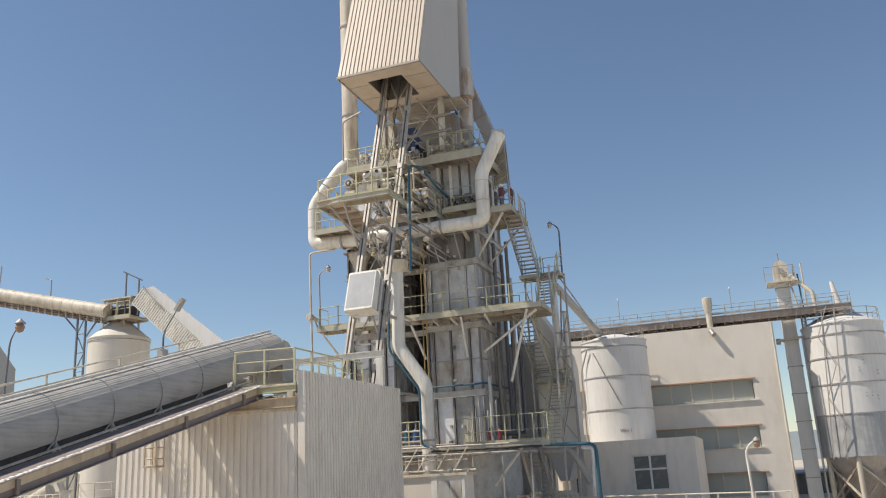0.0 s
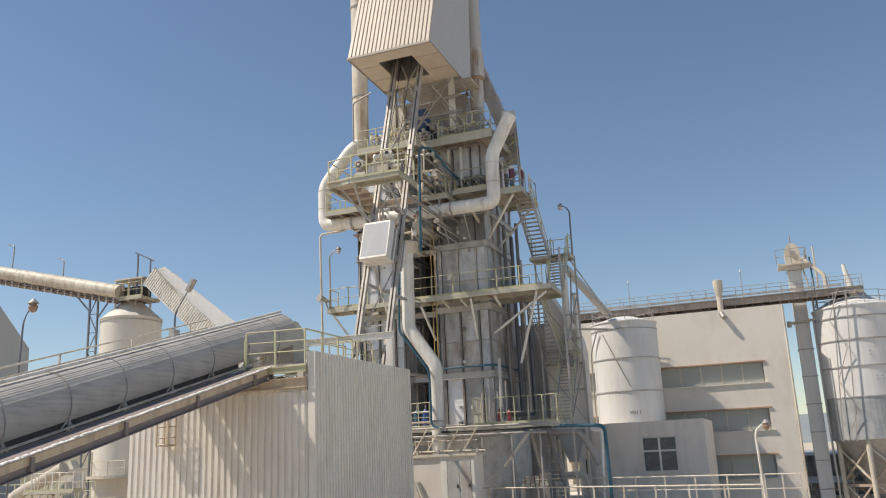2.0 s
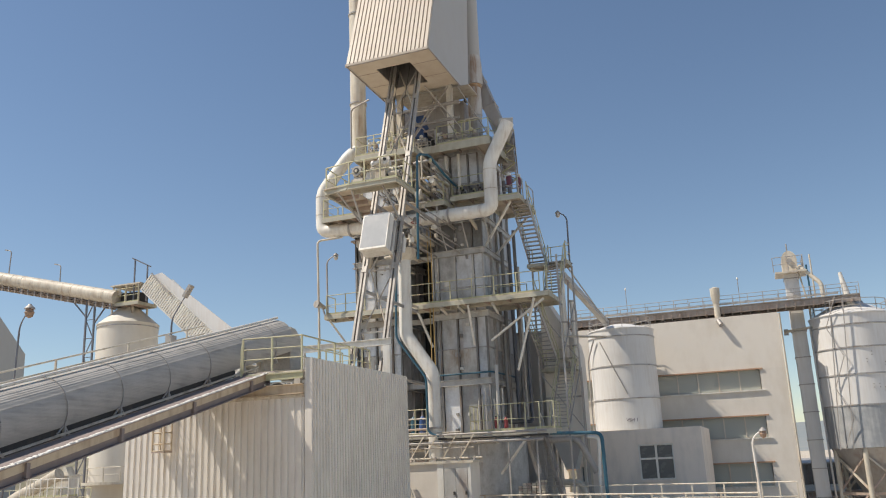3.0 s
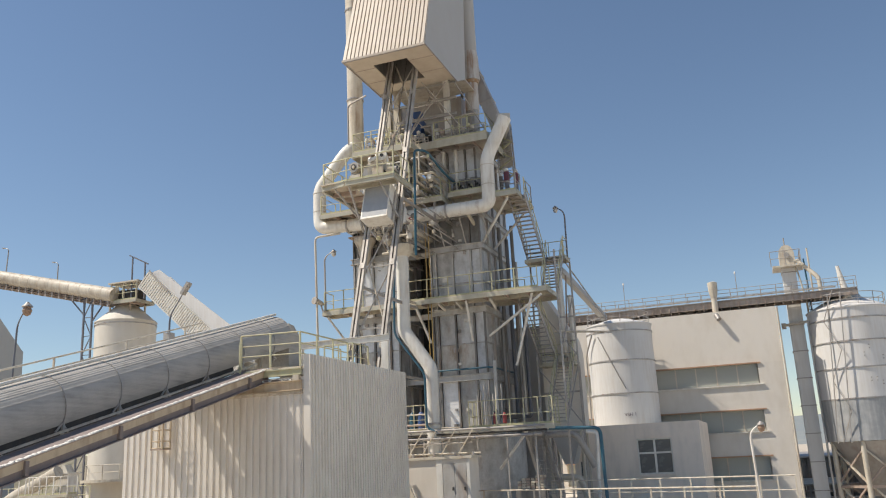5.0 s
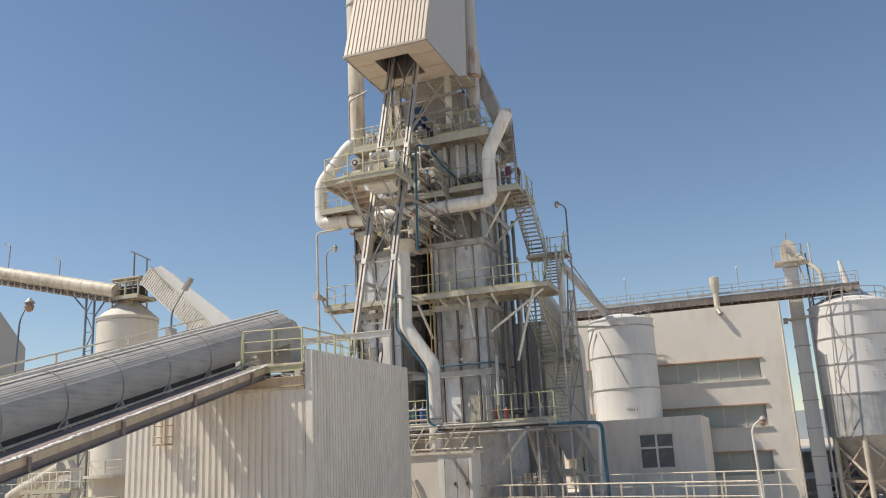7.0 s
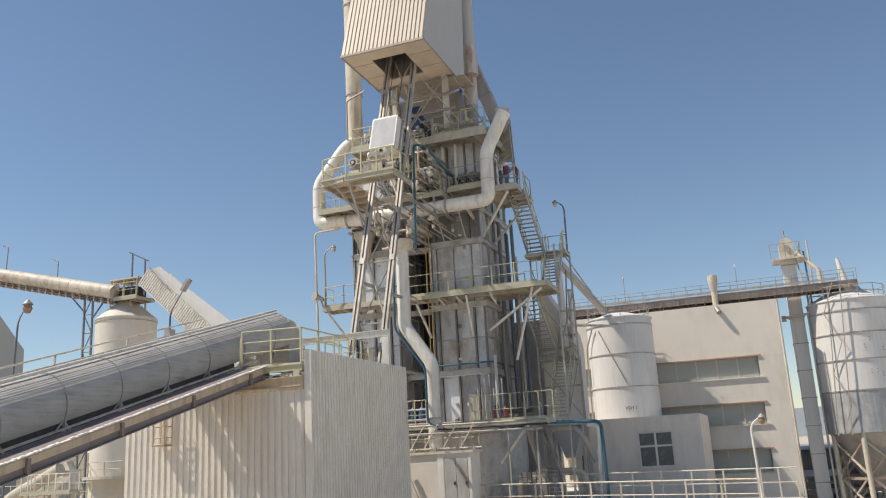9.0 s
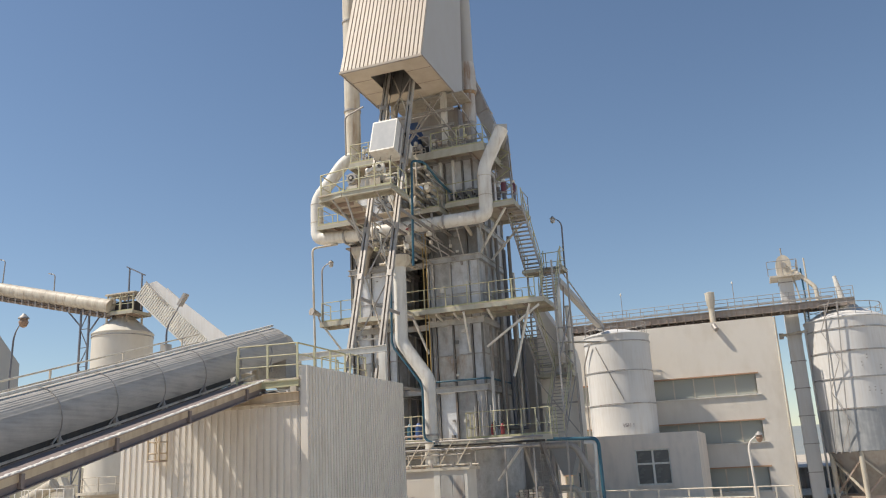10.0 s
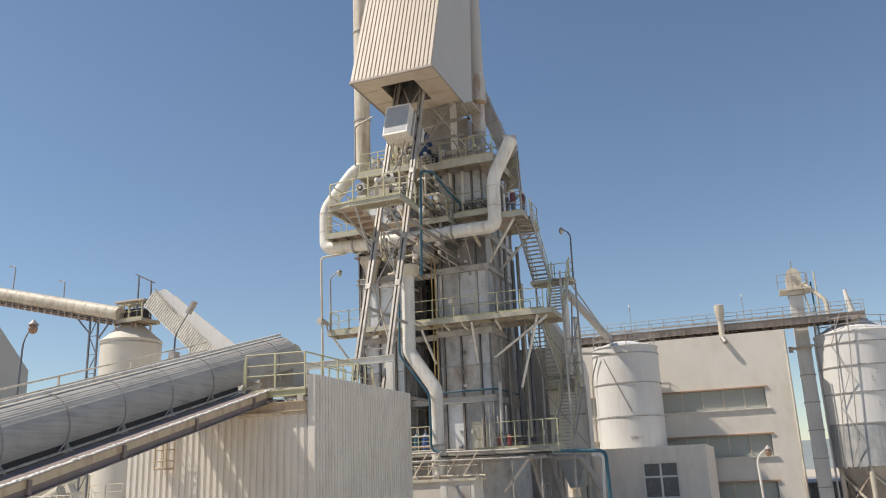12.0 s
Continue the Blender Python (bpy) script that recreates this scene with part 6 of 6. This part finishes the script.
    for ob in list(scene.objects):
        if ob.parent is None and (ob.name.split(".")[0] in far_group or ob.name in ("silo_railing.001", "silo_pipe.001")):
            scale_from_eye(ob, 1.148)
    rl = thing("yard_railing", "white tubular steel yard railing", "railing", "yard railings")
    railing(rl, [(-0.5, 40.1, -2.6), (0.95, 39.6, -2.6)], 1.25, 0.75, M_CREAM, 0.03, (0.65,), False)


def back_yard():
    """Low sheds, added to cover the bright ground, with pipes and rails behind the silo legs."""
    for x0, x1, y0, zt, m, roofm in ((1.9, 7.4, 74.6, -1.2, M_FOOT, M_BAND), (7.7, 14.5, 72.0, -0.6, M_GIRDERDARK, M_MAUVE), (2.4, 5.0, 71.0, -3.2, M_RAILPINK, M_CREAM)):
        sh = thing("low_shed", "low weathered sheet shed added to cover bright ground behind the legs", "shed", "low sheds", at=(x0, y0, -5))
        n = max(3, int((x1 - x0) / 0.9))
        w = (x1 - x0) / n
        for k in range(n):
            part("wall_sheet", rib_sheet(B(), (k * w, 0, 0), (1, 0, 0), (0, 0, 1), w - 0.02, zt + 5, w / 4, 0.04), m, sh)
        part("body", box(B(), 0.02, x1 - x0 - 0.02, 0.08, 3.0, 0, zt + 4.95), m, sh)
        part("roof", prism(B(), [(-0.25, zt + 4.96), (3.2, zt + 5.3), (3.2, zt + 5.4), (-0.25, zt + 5.06)], "x", -0.2, x1 - x0 + 0.2), roofm, sh)
        dr = part("door", box(B(), w + 0.1, w + 1.1, -0.07, -0.01, 0, min(2.1, zt + 4.6)), M_DARK, sh)
        part("door_frame", box(B(), w, w + 0.09, -0.09, -0.01, 0, min(2.2, zt + 4.7)), M_CREAM, dr)
    for z, r, m, y in ((-3.35, 0.09, M_RAILPINK, 64.9), (-3.9, 0.14, M_CREAM, 65.2), (-2.9, 0.05, M_RAIL, 64.7)):
        pl = thing("yard_pipe", "level weathered pipe on low stands behind the silo legs", "pipe", "yard pipes")
        part("pipe_run", tube(B(), ((2.0, y, z), (12.5, y, z)), r, 12), m, pl)
        for x in (2.4, 5.0, 7.6, 10.2, 12.2):
            part("stand", beam(B(), (x, y, -5), (x, y, z - r + 0.01), 0.08, 0.08), M_STEEL, pl)
    rl = thing("yard_railing", "pale steel railing behind the bucket elevator", "railing", "yard railings")
    railing(rl, [(1.9, 67.5, -5), (7.5, 67.5, -5)], 1.1, 0.9, M_CREAM, 0.035, (0.4, 0.75), False)
    tk = thing("drum_tank", "pale horizontal drum tank on saddles behind the silo", "tank", at=(9.4, 68.5, -5))
    part("drum", tube(B(), ((-1.4, 0, 1.25), (-1.25, 0, 1.25), (1.25, 0, 1.25), (1.4, 0, 1.25)), [0.55, 0.75, 0.75, 0.55], 24), M_WHITE, tk)
    for x in (-0.8, 0.8):
        part("saddle", box(B(), x - 0.12, x + 0.12, -0.6, 0.6, 0, 0.75), M_STEEL, tk)


def left_details():
    g = thing("conveyor_railing", "thin grey hand rail along the conveyor walkway", "railing")
    for y in range(4, 27, 3):
        zc = conv_z(y) - 0.2
        part("post", beam(B(), (-19.3, y, zc - 1.9), (-19.3, y, zc + 0.52), 0.05, 0.05), M_CREAM, g)
    for dz in (0.52, 0.22):
        part("hand_rail", tube(B(), ((-19.3, 3, conv_z(3) - 0.2 + dz), (-19.3, 26, conv_z(26) - 0.2 + dz)), 0.03, 6), M_CREAM, g)
    bx = thing("junction_box", "small dark junction box on the conveyor rail", "box", "junction boxes")
    part("case", box(B(), -19.45, -19.2, 24.0, 24.3, conv_z(24.1) - 0.05, conv_z(24.1) + 0.25), M_STEEL, bx)
    # scaled about the eye, which only moves the shadow on the wall
    for ob in (bpy.data.objects["conveyor"], g, bx):
        scale_from_eye(ob, 1.04)
    # plant below the conveyor, far off
    pipe("dust_pipe", "fat cream dust pipe sloping up to the far silo", [(-48.2, 44.0, -1.55), (-47.4, 44.0, -1.05), (-45.3, 44.0, -0.25), (-43.7, 44.0, 0.45)], 0.4, M_CREAM, 0.6, 18)
    d1 = deck("far_platform", "railed cream platform below the far silo", -49.5, -41.0, 44.0, 46.5, -1.6,
              [[(-49.4, 44.05), (-45, 44.05), (-41.05, 44.05)]], depth=0.3)
    for x in (-49.2, -46.5, -43.8, -41.3):
        c = thing("platform_leg", "cream steel leg of the far platform", "column", "far platform legs")
        part("leg_section", channel(B(), (x, 44.3, -5), (x, 44.3, -1.95), 0.2, 0.2), M_CREAM, c)
        part("knee", beam(B(), (x, 44.3, -3.2), (x + 0.9, 44.3, -2.0), 0.1, 0.1), M_CREAM, c)
    deck("far_catwalk", "railed pale catwalk before the far dust pipe", -45.4, -41.3, 42.4, 43.3, -0.95,
         [[(-45.35, 43.25), (-45.35, 42.45), (-41.35, 42.45), (-41.35, 43.25)]], depth=0.14, group="far catwalks", step=0.6, paint=M_WHITE)
    for x in (-45.2, -43.4, -41.5):
        c = thing("platform_leg", "cream steel leg of the far platform", "column", "far platform legs")
        part("leg_section", beam(B(), (x, 42.9, -5), (x, 42.9, -1.1), 0.14, 0.14), M_CREAM, c)
        part("knee", beam(B(), (x, 42.9, -2.6), (x + 0.8, 42.9, -1.15), 0.1, 0.1), M_WHITE, c)
    m = thing("mill_house", "cream sheet housing on the far platform", "housing")
    part("casing", box(B(), -44.5, -43.5, 44.6, 45.6, -1.55, 0.3), M_WHITE, m)
    part("lid", box(B(), -44.6, -43.4, 44.5, 45.7, 0.3, 0.38), M_WHITE, m)
    part("hopper", prism(B(), [(-44.4, 0.38), (-43.7, 0.38), (-44.0, 0.9), (-44.2, 0.9)], "y", 44.8, 45.4), M_CREAM, m)
    fr = thing("lifting_frame", "thin dark lifting frame on the silo top", "frame post")
    for a, b_ in (((-43.8, 50.2, 12.9), (-43.8, 50.2, 16.3)), ((-42.6, 50.2, 12.9), (-42.6, 50.2, 15.7)), ((-44.1, 50.2, 16.45), (-42.3, 50.2, 15.55))):
        part("bar", beam(B(), a, b_, 0.09, 0.09), M_POLE, fr)
    # dry bank behind the far plant
    b = B()
    rows_ = []
    for i in range(25):
        rows_.append([b.verts.new((-112 + i * 3.0, 72 + j * 3.0, -5.2 + max(0, (0.2 + 9.0 * math.sin(math.pi * j / 8)) * (0.75 + 0.5 * noise.noise((i * 0.35, j * 0.5, 2.0)))))) for j in range(9)])
    for i in range(24):
        for j in range(8):
            f = b.faces.new((rows_[i][j], rows_[i + 1][j], rows_[i + 1][j + 1], rows_[i][j + 1]))
            f.smooth = True
    solid("earth_bank", b, M_SCRUB, "low brown bank of dry earth and scrub", "bank", kind="structure")
    # skirt under the far silo
    sk = thing("silo_skirt", "cream ring walkway round the far silo foot", "walkway")
    part("ring", lathe(B(), [(2.9, -0.4), (3.6, -0.4), (3.6, -0.2), (2.9, -0.2)], 40, -44.0, 51.5), M_CREAM, sk)
    railing(sk, [(-47.5, 50.5, -0.2), (-45.5, 48.3, -0.2), (-42.5, 48.3, -0.2), (-40.6, 50.5, -0.2)], 1.0, 1.3, M_CREAM, 0.03, (0.5,), False)


def platform_machines():
    for x, y, h, r, paint, label in ((-11.42, 42.0, 0.8, 0.16, M_MAROON, "faded maroon pump motor on a grey pedestal"), (-10.86, 42.05, 0.65, 0.09, M_MAROON, "slim faded maroon pump motor on a grey pedestal"), (-11.85, 42.4, 0.7, 0.11, M_FOOT, "dark pump motor on a grey pedestal")):
        pm = thing("pump_motor", label, "pump", "platform pumps", at=(x, y, 13.75))
        part("base_plate", box(B(), -r * 1.2, r * 1.2, -r * 1.2, r * 1.2, 0.0, 0.05), M_STEEL, pm)
        part("pedestal", tube(B(), ((0, 0, 0.05), (0, 0, h)), r * 0.7, 14), M_POLE, pm)
        part("flange", tube(B(), ((0, 0, h - 0.05), (0, 0, h)), r * 1.1, 16), M_STEEL, pm)
        part("casing", lathe(B(), [(r * 0.8, h), (r, h + 0.04), (r, h + 0.55), (r * 0.8, h + 0.62)], 18), paint, pm)
        part("fan_cover", lathe(B(), [(r * 0.78, h + 0.62), (r * 0.74, h + 0.76), (r * 0.3, h + 0.8)], 16), M_WHITE, pm, "pale fan cover")
        part("terminal_box", box(B(), r * 0.9, r * 1.5, -0.07, 0.07, h + 0.2, h + 0.4), M_POLE, pm)
    # Plate and lances are added to darken the wall behind the shelf rails.
    solid("burner_shield", box(B(), -14.62, -12.95, 42.2, 42.25, 14.2, 15.15), M_FOOT, "dark steel plate added to darken the wall behind the lances", "plate")
    for k in range(8):
        bl = thing("burner_lance", "dark burner lance with a flange on the kiln wall", "burner", "burner lances", at=(-14.42 + 0.25 * k, 42.5, 14.55 + 0.28 * (k % 2)))
        part("flange", tube(B(), ((0, -0.28, 0), (0, -0.2, 0)), 0.11, 14), M_FOOT, bl)
        part("barrel", tube(B(), ((0, -0.75, 0), (0, 0, 0)), 0.055, 10), M_DARK, bl)
        part("valve_body", lathe(B(), [(0.05, -0.1), (0.085, -0.05), (0.085, 0.08), (0.03, 0.2)], 12, 0, -0.62), (M_FOOT, M_GREENY, M_STEEL)[k % 3], bl)
        part("gas_hose", tube(B(), rounded([(0, -0.7, 0), (0.03, -0.8, -0.1), (0.05, -0.7, -0.34 - 0.28 * (k % 2))], 0.08), 0.02, 6), M_DARK, bl)
    pipe("gas_main", "dark gas main along the walkway deck", [(-14.55, 41.8, 14.28), (-12.65, 41.8, 14.28)], 0.07, M_FOOT, seg=12)


def bird():
    k = thing("bird", "small dark bird in flight", "bird", at=(0, 0, 0))
    part("body", lathe(B(), [(0.004, -0.07), (0.022, -0.03), (0.026, 0.0), (0.02, 0.04), (0.006, 0.07)], 12), M_BIRD, k)
    for s in (-1, 1):
        b = prism(B(), [(0, -0.02), (s * 0.06, -0.014), (s * 0.14, -0.035), (s * 0.07, 0.018), (0, 0.03)], "y", -0.004, 0.004)
        part("wing", b, M_BIRD, k)
    part("tail", prism(B(), [(-0.012, -0.06), (0.012, -0.06), (0.02, -0.11), (-0.02, -0.11)], "y", -0.004, 0.004), M_BIRD, k)



def motions():
    k = bpy.data.objects["skip_bucket"]
    heights = [(0.0, 7.41), (0.5, 7.80), (1.0, 8.21), (1.5, 8.62), (2.0, 9.04), (2.5, 9.44), (3.2, 9.99), (4.0, 10.57), (4.8, 11.14),
               (5.5, 11.66), (6.5, 12.45), (7.2, 13.1), (8.0, 13.95), (8.8, 14.8), (9.5, 15.41), (10.0, 15.79), (10.5, 16.18), (11.0, 16.55), (11.5, 16.98), (12.0, 17.45)]
    walk(k, [(t, pose(-16.7, 33.1 + (z - 7.3) * 0.34, z, BUCKET_TILT)) for t, z in heights])
    b = bpy.data.objects["bird"]
    walk(b, [(0.0, pose(-30, 5, 6, 50, 20, 60)), (5.9, pose(-11.6, 7.8, 2.9, 50, 20, 60)), (6.0, pose(-8.07, 9.27, 3.53, 30, -20, 50)), (6.1, pose(-11.8, 8.0, 4.6, 50, 20, 60)), (12.0, pose(-34, 4, 9, 50, 20, 60))])


ground()
kiln()
hoist()
bucket()
conveyor()
charging_building()
hall()
right_side()
far_left()
ducts()
winch()
front_pipes()
silo_shadow_line()
yard_lamps()
right_details()
back_yard()
left_details()
platform_machines()
bird()
motions()
